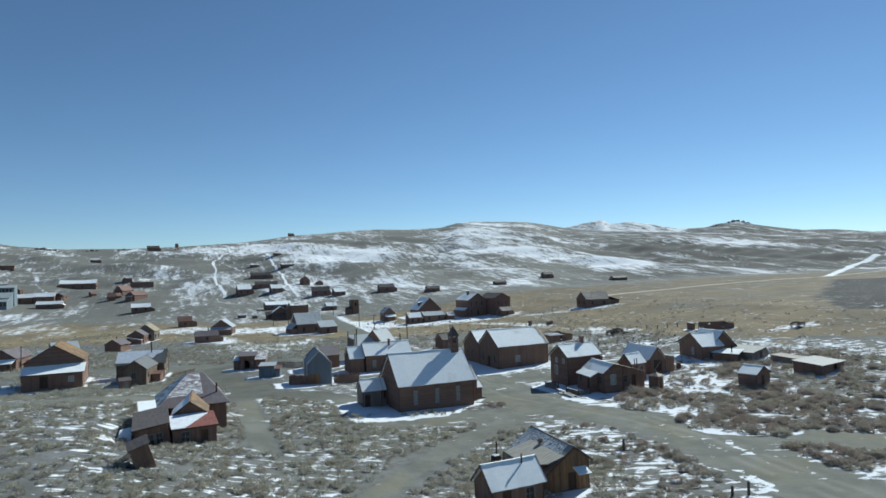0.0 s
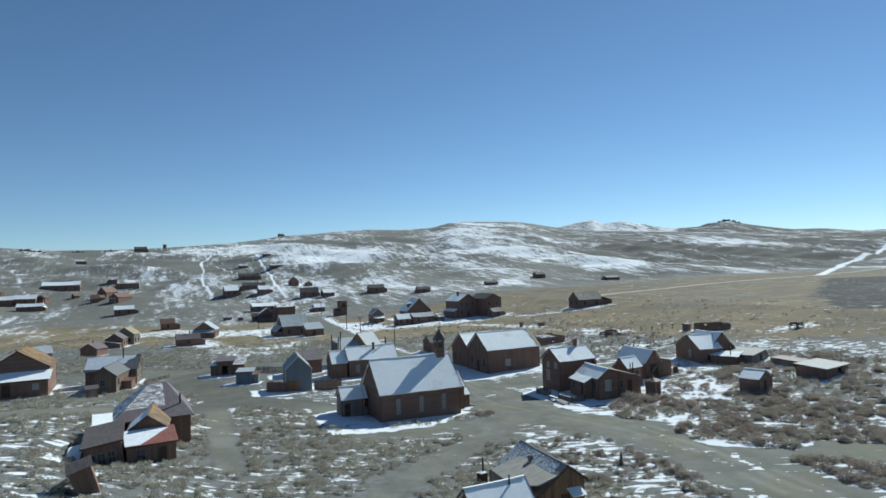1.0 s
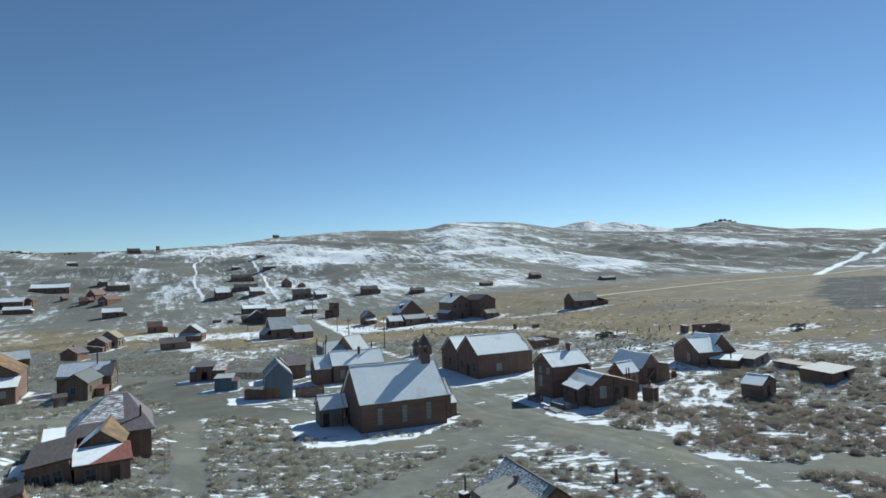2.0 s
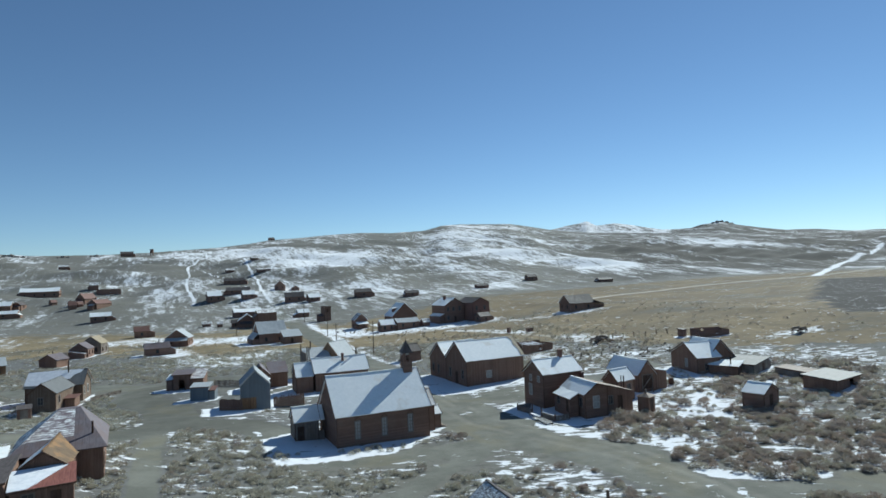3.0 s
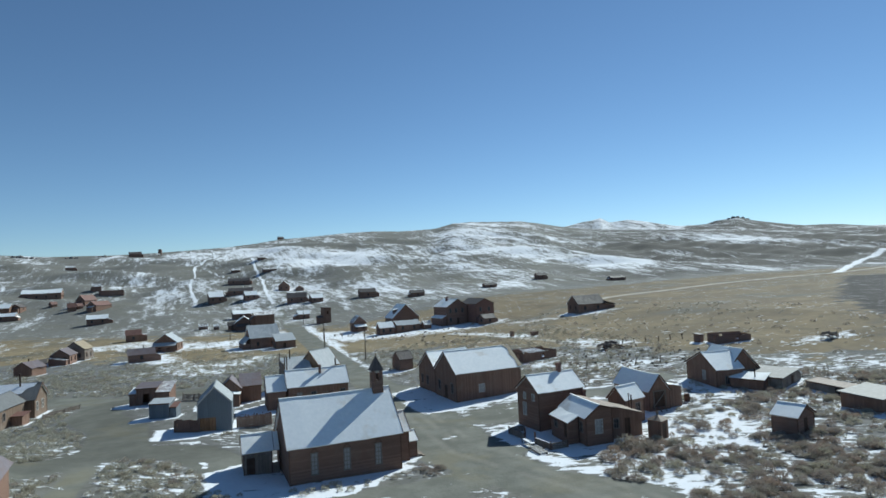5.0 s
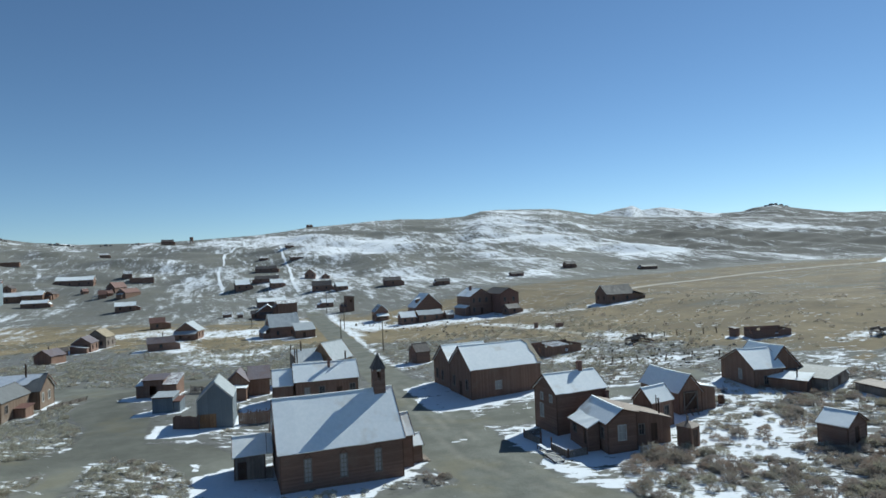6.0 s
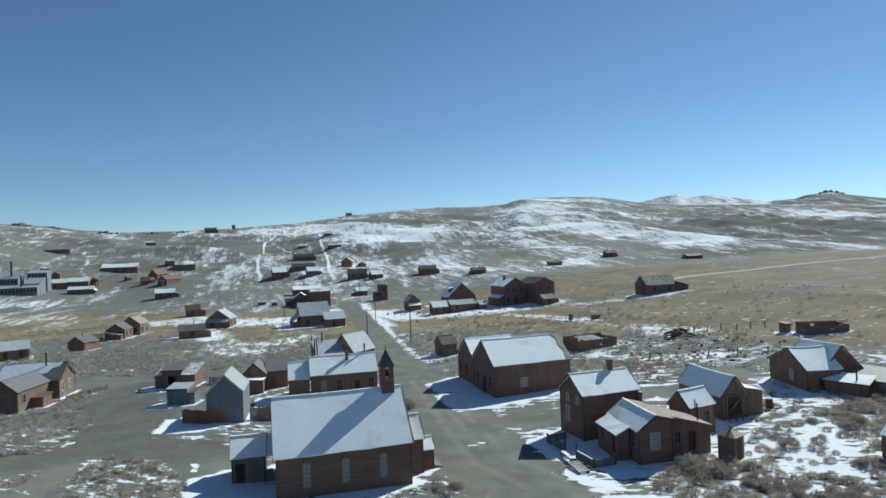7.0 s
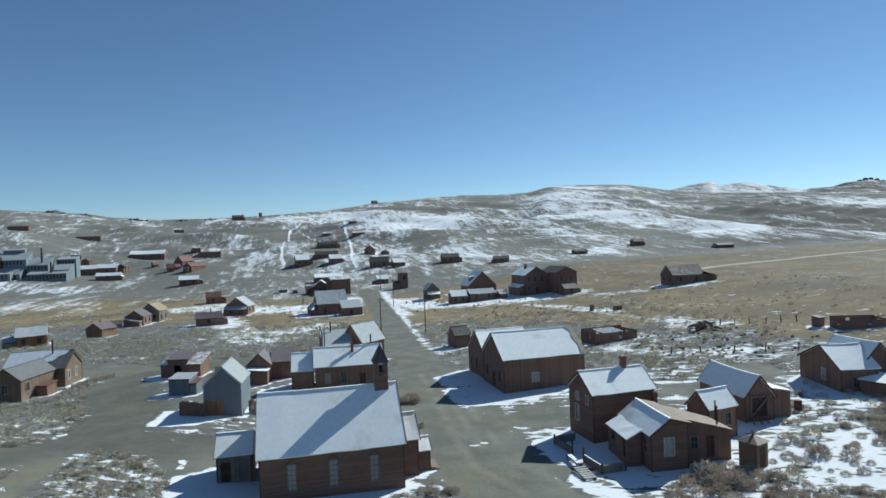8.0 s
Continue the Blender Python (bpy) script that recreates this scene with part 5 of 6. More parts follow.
# ruins, wagon and loose things in the meadow
ruin(64.2, 55.6, 6, 9.6, 5.2, 2.3, "roofless brown board ruin with snowy rafters", BROWN, 6)
ruin(104.4, 36.4, -18, 8.0, 4.2, 1.85, "low roofless dark wooden ruin in the dry grass", DARK_LAP)
lean_to(thing("shed", 100.2, 41.2, 10, "small dark square shed beside the ruin", "shed"), -0.75, 0.75, -0.75, 0.75, 1.7, 1.9, (DARK_LAP, R_DARK))
for x, y, w_, hh in ((83.8, 99.4, 0.9, 1.6), (89.1, 95.0, 2.2, 1.1)):
    bxo = thing("crate", x, y, 8, "dark weathered wooden box standing in the grass", "crate")
    part("body", Shape().box(-w_ / 2, w_ / 2, -0.5, 0.5, -0.3, hh), DARK_LAP, bxo)
    part("lid", Shape().box(-w_ / 2 - 0.06, w_ / 2 + 0.06, -0.56, 0.56, hh, hh + 0.08), DARK_TRIM, bxo)


def wagon(x, y, rot, label):
    w = thing("wagon", x, y, rot, label, "wagon")
    part("bed", Shape().box(-1.9, 1.9, -0.7, 0.7, 0.75, 0.85).box(-1.9, 1.9, -0.74, -0.7, 0.85, 1.35).box(-1.9, 1.9, 0.7, 0.74, 0.85, 1.35), GREY_BOARD, w)
    for sx, r in ((-1.3, 0.6), (1.3, 0.5)):
        part("axle", Shape().beam((sx, -0.95, r), (sx, 0.95, r), 0.12), IRON, w)
        for sy in (-0.95, 0.95):
            rim = Shape()
            for i in range(14):
                a0, a1 = 6.28319 * i / 14, 6.28319 * (i + 1) / 14
                rim.beam((sx + r * math.cos(a0), sy, r + r * math.sin(a0)), (sx + r * math.cos(a1), sy, r + r * math.sin(a1)), 0.08)
            wh = part("wheel", rim, IRON, w)
            for i in range(7):
                a0 = 6.28319 * i / 7
                part("spoke", Shape().beam((sx, sy, r), (sx + r * math.cos(a0), sy, r + r * math.sin(a0)), 0.05), GREY_BOARD, wh)
    part("tongue", Shape().beam((1.9, 0, 0.6), (4.2, 0.2, 0.1), 0.1), GREY_BOARD, w)


wagon(82.6, 53.0, 20, "broken old wagon with snow caught on its bed")
wagon(85.6, 54.6, 75, "weathered freight wagon with iron-rimmed wheels")
wagon(115.6, 20.5, 10, "old wagon standing alone in the dry meadow")
for x, y, ln, a, k in ((81.5, 50.6, 3.2, 30, 0), (84.4, 51.4, 2.6, 140, 1), (87.0, 52.2, 3.0, 75, 2)):
    lg_ = thing("log", x, y, a, "loose dark timber lying on the snow", "log")
    part("timber", Shape().beam((-ln / 2, 0, 0.15), (ln / 2, 0.1, 0.3), 0.26), DARK_TRIM, lg_)
fence(87.0, 56.5, 104.0, 46.0, "line of old leaning fence posts in the meadow", 7, 1.2, (), False, 0.16, POLE, 0.3)
fence(66.0, 38.0, 92.0, 24.0, "line of dark leaning fence posts", 6, 1.2, (), False, 0.16, POLE, 0.3)


def power_pole(x, y, hgt, label="tall weathered utility pole with a crossarm"):
    p = thing("utility_pole", x, y, 12, label, "pole", "poles along the street")
    part("shaft", Shape().tube((0, 0, -0.8), (0, 0, hgt), 0.15, 0.1, 8), POLE, p)
    part("crossarm", Shape().beam((-0.9, 0, hgt - 0.5), (0.9, 0, hgt - 0.5), 0.1), POLE, p)
    for u in (-0.75, 0.75):
        part("insulator", Shape().tube((u, 0, hgt - 0.45), (u, 0, hgt - 0.28), 0.05, 0.04, 6), GLASS, p)


for x, y, hgt in ((24.1, 92.0, 9.5), (35.4, 93.9, 9.2), (39.2, 163.6, 10.0), (45.2, 236.3, 9.5), (8.1, 193.9, 4.0), (14.5, 193.0, 4.0)):
    power_pole(x, y, hgt)
for x, y, hgt in ((16.7, -30.4, 1.3), (17.4, -46.7, 1.2), (15.9, -46.2, 0.9)):
    p_ = thing("post", x, y, 0, "short dark weathered fence post", "post")
    part("shaft", Shape().beam((0, 0, -0.4), (0.05, 0.03, hgt), 0.22), POLE, p_)
p_ = thing("log", 17.3, -26.0, 15, "short charred log lying in the snow", "log")
part("timber", Shape().tube((-0.7, 0, 0.2), (0.7, 0.1, 0.22), 0.2, 0.17, 8), DARK_TRIM, p_)


def rocks(x, y, label, sizes, seed):
    """A jagged outcrop: leaning broken spires of stone."""
    rnd = random.Random(seed)
    o = thing("rock_outcrop", x, y, 0, label, "rock")
    for dx, dy, r, h in sizes:
        s = Shape()
        z = height_at(x + dx, y + dy) - height_at(x, y)
        n = 7
        low = [(dx + r * math.cos(6.283 * i / n) * rnd.uniform(0.8, 1.2), dy + r * math.sin(6.283 * i / n) * rnd.uniform(0.8, 1.2), z - r * 0.4) for i in range(n)]
        mid = [(dx + (px_ - dx) * rnd.uniform(0.5, 0.85), dy + (py_ - dy) * rnd.uniform(0.5, 0.85), z + h * rnd.uniform(0.4, 0.7)) for px_, py_, pz_ in low]
        top = (dx + r * rnd.uniform(-0.3, 0.3), dy, z + h)
        for i in range(n):
            j = (i + 1) % n
            s.poly(low[i], low[j], mid[j]).poly(low[i], mid[j], mid[i]).poly(mid[i], mid[j], top)
        part("rock", s, STONE, o)


def on_peak(az, r):
    return ORIGIN_X + r * math.sin(radians(az)), ORIGIN_Y + r * math.cos(radians(az))


rocks(*on_peak(49.25, 3690), "dark jagged rocks on the crown of a far peak", ((-26, 24, 14, 5), (-8, 8, 15, 9), (8, -8, 12, 6), (26, -24, 13, 7), (44, -40, 12, 3)), 3)
rocks(*on_peak(47.8, 3640), "dark rocks on the shoulder of a far peak", ((-14, 14, 16, 3), (0, 0, 16, 5), (16, -14, 12, 3)), 5)


def rubble(name, label, boxes, seed):
    """Loose stones and scraps lying about, as one object."""
    rng = np.random.RandomState(seed)
    s = Shape()
    for x0, x1, y0, y1, count, small, large in boxes:
        for k in range(count):
            x, y, r = rng.uniform(x0, x1), rng.uniform(y0, y1), rng.uniform(small, large)
            z = height_at(x, y)
            n, a0 = 5, rng.uniform(0, 6.283)
            ring = [(x + r * math.cos(a0 + 1.2566 * i) * rng.uniform(0.7, 1.2), y + r * math.sin(a0 + 1.2566 * i) * rng.uniform(0.6, 1.1), z - 0.1) for i in range(n)]
            high = [(x + (px_ - x) * 0.6, y + (py_ - y) * 0.6, z + r * rng.uniform(0.4, 0.9)) for px_, py_, pz_ in ring]
            for i in range(n):
                j = (i + 1) % n
                s.poly(ring[i], ring[j], high[j], high[i])
            s.poly(*high)
    tagged(new(name, s.mesh(name, RUBBLE)), label, "rubble", kind="stuff")


rubble("rubble", "dark stones and wooden scraps strewn over snowy ground", ((64, 94, 26, 60, 150, 0.12, 0.45), (84, 120, 60, 110, 25, 0.15, 0.4), (56, 86, 96, 150, 40, 0.2, 0.6), (44, 70, 140, 175, 26, 0.2, 0.6)), 7)

br = thing("barrel", 60.1, 5.2, 0, "old dark wooden barrel standing in the snow", "barrel")
part("staves", Shape().tube((0, 0, -0.1), (0, 0, 0.55), 0.38, 0.46, 12).tube((0, 0, 0.55), (0, 0, 1.15), 0.46, 0.38, 12), DARK_TRIM, br)
for z in (0.2, 0.95):
    part("hoop", Shape().tube((0, 0, z - 0.03), (0, 0, z + 0.03), 0.445, 0.445, 12), IRON, br)

for x, y, k in ((-274.8, 797, 1.2), (-243.6, 806, 0.8), (-188.6, 818, 1.0), (-176.0, 820, 0.8), (-135.2, 828, 0.8), (-98.4, 831, 0.9)):
    rocks(x, y, "low dark rocks on the bare western crest", ((-6 * k, 0, 4 * k, 2.4 * k), (0, 2, 5 * k, 3.4 * k), (7 * k, 0, 4 * k, 2.2 * k)), int(-x))


# the ground: one sheet from underfoot to the skyline
def near_line(x, y, points, width, soft):
    """1 within width of a line of points, fading to 0 over soft."""
    best = np.full(np.shape(x), 1e9)
    for (ax, ay), (bx_, by_) in zip(points, points[1:]):
        dx, dy = bx_ - ax, by_ - ay
        t = np.clip(((x - ax) * dx + (y - ay) * dy) / (dx * dx + dy * dy), 0, 1)
        best = np.minimum(best, np.hypot(x - ax - t * dx, y - ay - t * dy))
    return np.clip((width + soft - best) / soft, 0, 1)


MAIN_ROAD = ((24, -56), (26, -41), (28.5, -31), (28, -20), (24.6, -8), (21.5, 3), (22, 14), (24, 30), (25, 45), (26, 70), (27.8, 92), (31.6, 128), (33.8, 158), (35.8, 192), (39.5, 240), (43, 306), (48, 386))


# where the wind has left or cleared the snow on the hills: centre, width across the slope and depth up it
DRIFTS = ((-122, 334, 34, 17), (163, 624, 70, 145), (114, 627, 30, 124), (477, 934, 62, 217), (651, 1114, 76, 60), (370, 605, 115, 85), (204, 325, 21, 28), (872, 697, 87, 100), (444, 484, 40, 90), (-175, 810, 25, 60), (58, 789, 100, 80), (-90, 822, 25, 30))
BARE = ((193, 836, 56, 75), (316, 917, 62, 125), (189, 520, 30, 90), (113, 460, 26, 40), (631, 620, 70, 80), (740, 516, 106, 60), (-123, 831, 23, 40))
SPECKLED = ((115, 387, 62, 50), (254, 394, 80, 70), (497, 410, 136, 70), (-11, 463, 24, 60), (566, 791, 67, 160))


def lying(x, y, spots):
    """1 inside ragged ovals that lie up and down the slope, fading to 0 outside."""
    out = np.zeros(np.shape(x))
    rag = 0.3 * bumps(x, y, 90, 61) + 0.2 * bumps(x, y, 34, 62)
    for cx, cy, wide, deep in spots:
        b = math.atan2(cx - ORIGIN_X, cy - ORIGIN_Y)
        u = ((x - cx) * math.cos(b) - (y - cy) * math.sin(b)) / wide
        w = ((x - cx) * math.sin(b) + (y - cy) * math.cos(b)) / deep
        out = np.maximum(out, np.clip((1.35 - np.hypot(u, w) + rag) / 0.8, 0, 1))
    return out


def zones(x, y):
    dx, dy = x - ORIGIN_X, y - ORIGIN_Y
    r, az = np.hypot(dx, dy), np.degrees(np.arctan2(dx, dy))
    wob = bumps(x, y, 14, 11)
    road = np.maximum(near_line(x, y, MAIN_ROAD[:9], 4.6, 2.2), near_line(x, y, MAIN_ROAD[8:], 2.9, 2.0))
    road = np.maximum(road, near_line(x, y, ((21, 4), (19, 16), (17, 24), (24, 36)), 4.5, 3))
    road = np.maximum(road, near_line(x, y, ((60, -54), (43, -41.5), (38, -35.8), (28, -30)), 2.4, 1.8))
    road = np.maximum(road, near_line(x, y, ((32, 16), (42, 17), (60, 20), (68, 22)), 3.0, 3) * 0.8)
    dirt = np.maximum(near_line(x, y, ((-25, 19), (-17.8, 22), (-9, 18.5)), 3.2, 4), near_line(x, y, ((-17.8, 23), (-19, 40), (-22, 50)), 4.0, 4))
    dirt = np.maximum(dirt, near_line(x, y, ((-24, 54), (-22, 67), (-8, 70)), 2.0, 3))
    road = np.maximum(road, near_line(x, y, ((-66, 15), (-42, 13.4), (-29.4, 13), (-18.3, 21.5), (-9, 18.5), (-5.5, 11), (-4, 3)), 2.4, 2.0))
    road = np.maximum(road, near_line(x, y, ((-18, 25), (-19, 40), (-24, 54), (-22, 67), (-8, 70), (8, 69), (26, 70)), 2.8, 2.4))
    road = np.maximum(road, near_line(x, y, ((-70, 90), (-33, 77), (-22, 68)), 2.6, 3))
    road = np.maximum(road, near_line(x, y, ((-4, -3), (2, -6.5), (13, -7.5), (22, -6)), 1.6, 3) * 0.75)
    road = np.maximum(road, near_line(x, y, ((20, -7), (14, -10.5), (7.7, -14.3), (0, -19.5), (-6, -25.5), (-14, -34)), 1.0, 2.2) * 0.6)
    road = np.maximum(road, near_line(x, y, ((-21.6, -16), (-21.3, -7), (-21.1, 4.5), (-20.3, 15.6)), 0.7, 1.8) * 0.8)
    track = np.maximum(near_line(x, y, ((150, 160), (191, 184), (236, 200), (318, 232), (402, 253), (476, 263), (563, 288), (708, 338)), 0.9, 2.2), near_line(x, y, ((79, 127), (82.7, 102.5), (84.8, 80.8), (84, 56)), 0.5, 1.0))
    for off in (-1.5, 0.6, 2.4):
        track = np.maximum(track, near_line(x, y, tuple((px_ + off, py_) for px_, py_ in MAIN_ROAD[:9]), 0.22, 0.5) * np.clip(0.2 + 0.4 * bumps(x, y, 9, 31), 0, 0.2))
    white = near_line(x, y, ((487, 266), (636, 352), (744, 402), (839, 434), (973, 487), (1150, 560)), 2.4, 4.0)
    white = np.maximum(white, near_line(x, y, ((79, 127), (82.7, 102.5), (84.8, 80.8)), 0.2, 0.8) * 0.8)
    white = np.maximum(white, np.maximum(near_line(x, y, ((22.4, -40.6), (21.4, -43)), 0.35, 0.5), near_line(x, y, ((21.3, -43.2), (20.2, -46.5)), 0.8, 0.6)) * 0.72)
    paths = near_line(x, y, ((34, 820), (33, 765), (14, 696), (5, 672), (4, 579), (-2, 481), (-2, 409), (0, 378)), 0.5, 1.6)
    paths = np.maximum(paths, near_line(x, y, ((6, 670), (20, 610), (26, 555), (35, 542)), 0.35, 1.5) * 0.9)
    paths = np.maximum(paths, near_line(x, y, ((99, 717), (92, 615), (77, 539)), 0.35, 1.5) * 0.9)
    paths = np.maximum(paths, near_line(x, y, ((72, 707), (61, 582), (58, 514), (54, 453), (46, 376), (45.5, 342)), 0.6, 1.6))
    paths = np.maximum(paths, near_line(x, y, ((-167, 635), (-147, 552), (-129, 457), (-119, 433)), 0.3, 2) * 0.85)
    start = np.interp(az, (-180, -25, 0, 15, 30, 40, 50, 60, 180), (330, 300, 270, 300, 400, 480, 640, 800, 500))
    meadow = np.interp(az, (-180, -25, -12, 0, 15, 30, 40, 50, 60, 180), (385, 385, 370, 310, 310, 400, 480, 640, 800, 500))
    grass = np.clip((y - np.interp(x, (-80, -22, -8, 20, 60, 82, 95, 110, 160), (158, 146, 112, 110, 88, 46, 12, -4, -40)) + wob * 10) / 26, 0, 1) * np.clip((meadow - r + wob * 15) / 45, 0, 1)
    deep = np.full(np.shape(x), 1e9)
    ring = ((143, 28), (208, 82), (425, 221), (520, 200), (420, 60), (200, -40))
    for (ax, ay), (bx_, by_) in zip(ring, ring[1:] + ring[:1]):
        deep = np.minimum(deep, ((x - ax) * (by_ - ay) - (y - ay) * (bx_ - ax)) / math.hypot(bx_ - ax, by_ - ay))
    brush = np.clip((deep + wob * 3 + 3 * bumps(x, y, 7, 43)) / 2.5, 0, 1)
    grass = grass * (1 - brush)
    hill = np.clip((r - start + 20) / 60, 0, 1)
    # how much snow has stayed
    snow = 0.52 + 0.0 * x
    snow = np.where((x > 26) & (y < 30) & (y > -60), 0.625, snow)
    snow = snow + 0.15 * np.exp(-(((x - 55) / 9) ** 2 + ((y + 5) / 6) ** 2)) + 0.16 * np.exp(-(((x - 20) / 9) ** 2 + ((y + 33) / 12) ** 2))
    snow = snow + 0.1 * np.exp(-(((x - 38) / 12) ** 2 + ((y + 11) / 6) ** 2)) + 0.1 * np.exp(-(((x - 49) / 5) ** 2 + ((y + 3.5) / 3) ** 2))
    snow = np.where((x > 64) & (y < 36), 0.545 - 0.06 * np.clip((x - 105) / 12, 0, 1), snow)
    snow = np.where(y > 36, 0.37 + 0.07 * (x > 28), snow)
    snow = snow + 0.15 * np.clip((y - 95) / 20, 0, 1) * np.clip((x + 35) / 15, 0, 1) * np.clip((60 - x) / 15, 0, 1)
    snow = snow + 0.12 * np.exp(-(((x - 82) / 18) ** 2 + ((y - 50) / 10) ** 2))
    snow = snow * (1 - 0.42 * grass) - 0.25 * road - 0.3 * brush
    lane = near_line(x, y, ((43, 182), (50, 157), (60, 155), (80, 150), (100, 150)), 4, 9)
    lane = np.maximum(lane, near_line(x, y, ((38.2, 140), (40, 192), (46, 230), (52, 300)), 1.4, 4))
    lane = np.maximum(lane, near_line(x, y, ((-38, 199.5), (-26, 203), (-5, 180), (15, 177), (30, 200)), 5, 12))
    lane = np.maximum(lane, near_line(x, y, ((0, 104), (-5.5, 100), (-10, 116), (-12, 128), (-18.5, 160)), 2.2, 6))
    lane = np.maximum(lane, near_line(x, y, ((-10, 118), (4, 117), (12, 128)), 3, 7) * 0.9)
    lane = np.maximum(lane, near_line(x, y, ((32.4, 61), (29.8, 68.7), (32, 92), (36, 128), (38, 156)), 0.8, 1.6))
    lane = np.maximum(lane, near_line(x, y, ((106, 134), (118, 127)), 1, 8) * 0.62 + near_line(x, y, ((130, 121), (140, 119)), 1, 5) * 0.5)
    lane = np.maximum(lane, near_line(x, y, ((87, 70), (85, 60), (91, 58)), 1.5, 6) * 0.8)
    lane = np.maximum(lane, near_line(x, y, ((79, 132), (83, 116), (87, 93)), 0.8, 4) * 0.75)
    lane = np.maximum(lane, near_line(x, y, ((109, 23), (116, 23), (121, 21)), 0.8, 4) * 0.66)
    lane = np.maximum(lane, near_line(x, y, ((62, 52), (66, 38), (77, 35)), 1.5, 6) * 0.8)
    snow = np.maximum(snow, 0.4 + lane * 0.36 - 0.5 * road)
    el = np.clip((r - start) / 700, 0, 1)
    slope_snow = 0.44 + 0.07 * np.clip((az - 2) / 12, 0, 1) * np.clip((36 - az) / 6, 0, 1) + 0.04 * bumps(x, y, 60, 22)
    slope_snow = slope_snow + 0.21 * lying(x, y, DRIFTS) + 0.09 * lying(x, y, SPECKLED) - 0.17 * lying(x, y, BARE)
    slope_snow = slope_snow + 0.2 * np.exp(-(((x - 50) / 24) ** 2 + ((y - 365) / 80) ** 2)) + 0.11 * np.exp(-(((x - 5) / 40) ** 2 + ((y - 440) / 90) ** 2))
    slope_snow = np.where(r > 1800, 0.68 - 0.2 * np.clip((az - 44.5) / 1.5, 0, 1), slope_snow)
    snow = snow * (1 - hill) + slope_snow * hill
    snow = np.maximum(snow, np.maximum(paths * 0.98, white * 0.85))
    edge = near_line(x, y, ((28.0, -3.5), (28.6, -9.5), (31.5, -15), (37, -20)), 1.0, 1.6)
    snow = np.maximum(snow, 0.74 * edge)
    road = road * (1 - edge)
    edge = near_line(x, y, ((41.7, -11.5), (33.6, -22.5), (31.2, -29.5), (34.6, -32.6), (39.5, -34.6)), 0.9, 2.0)
    snow = np.maximum(snow, 0.73 * edge)
    road = road * (1 - edge)
    rim = near_line(x, y, ((-60, 103), (-40.3, 93.8), (-32.5, 89.1), (-24.6, 86.4)), 0.3, 0.8)
    rim = np.maximum(rim, near_line(x, y, ((-34, 19.5), (-28, 21), (-25.5, 23.5), (-22.5, 25)), 0.25, 0.5))
    rim = np.maximum(rim, near_line(x, y, ((30, -33.4), (28.7, -34.6), (27.7, -39)), 0.3, 0.5))
    rim = np.maximum(rim, near_line(x, y, ((-18.1, 27.0), (-16.9, 27.4)), 0.2, 0.4))
    rim = np.maximum(rim, near_line(x, y, ((21.6, 8.6), (23.0, 9.0)), 0.3, 0.4))
    rim = np.maximum(rim, near_line(x, y, ((-8.2, 13.2), (-7.6, 11.6), (-7.9, 10.4)), 0.3, 0.4))
    rim = np.maximum(rim, near_line(x, y, ((-27.5, 25.6), (-25.6, 27.6), (-24.0, 29.8)), 0.35, 0.5))
    snow = np.maximum(snow, 0.7 * rim)
    bank = np.maximum(near_line(x, y, ((46, 30), (53, 25.5), (57, 22), (65, 21)), 1.0, 2.6), near_line(x, y, ((50.5, 15.6), (57, 14.4)), 0.8, 1.6))
    snow = np.maximum(snow, 0.67 * bank)
    road = road * (1 - 0.7 * bank)
    rim = near_line(x, y, ((66.5, 8), (69.5, 2.5), (73, -2), (75.5, -5.5), (72.5, -9)), 1.3, 1.6)
    snow = np.maximum(snow, 0.72 * rim)
    shade = np.zeros_like(x)
    for fx, fy, hx, hy, rot, top in FOOT:
        if fy > 200 or top < 1:
            continue
        near = (np.abs(x - fx) < 30) & (np.abs(y - fy) < 30)
        if not near.any():
            continue
        xs, ys, best = x[near], y[near], np.zeros(near.sum())
        for k in (0.0, 0.25, 0.5, 0.75):
            ox, oy = -0.875 * top * 1.25 * k, -0.485 * top * 1.25 * k
            u = (xs - fx - ox) * math.cos(rot) + (ys - fy - oy) * math.sin(rot)
            w = -(xs - fx - ox) * math.sin(rot) + (ys - fy - oy) * math.cos(rot)
            far = np.hypot(np.clip(np.abs(u) - hx, 0, None), np.clip(np.abs(w) - hy, 0, None))
            best = np.maximum(best, np.clip(1.4 - far / (0.7 + top * 0.12), 0, 1))
        shade[near] = np.maximum(shade[near], best)
    snow = np.maximum(snow, shade * 0.86)
    road = road * (1 - shade * 0.5)
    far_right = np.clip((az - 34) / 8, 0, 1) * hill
    # hills and dirt lanes darken through this value too, hills most beyond bearing 34
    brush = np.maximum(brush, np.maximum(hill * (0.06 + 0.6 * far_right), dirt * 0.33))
    return road, grass, snow, brush, np.maximum(track, 0), hill


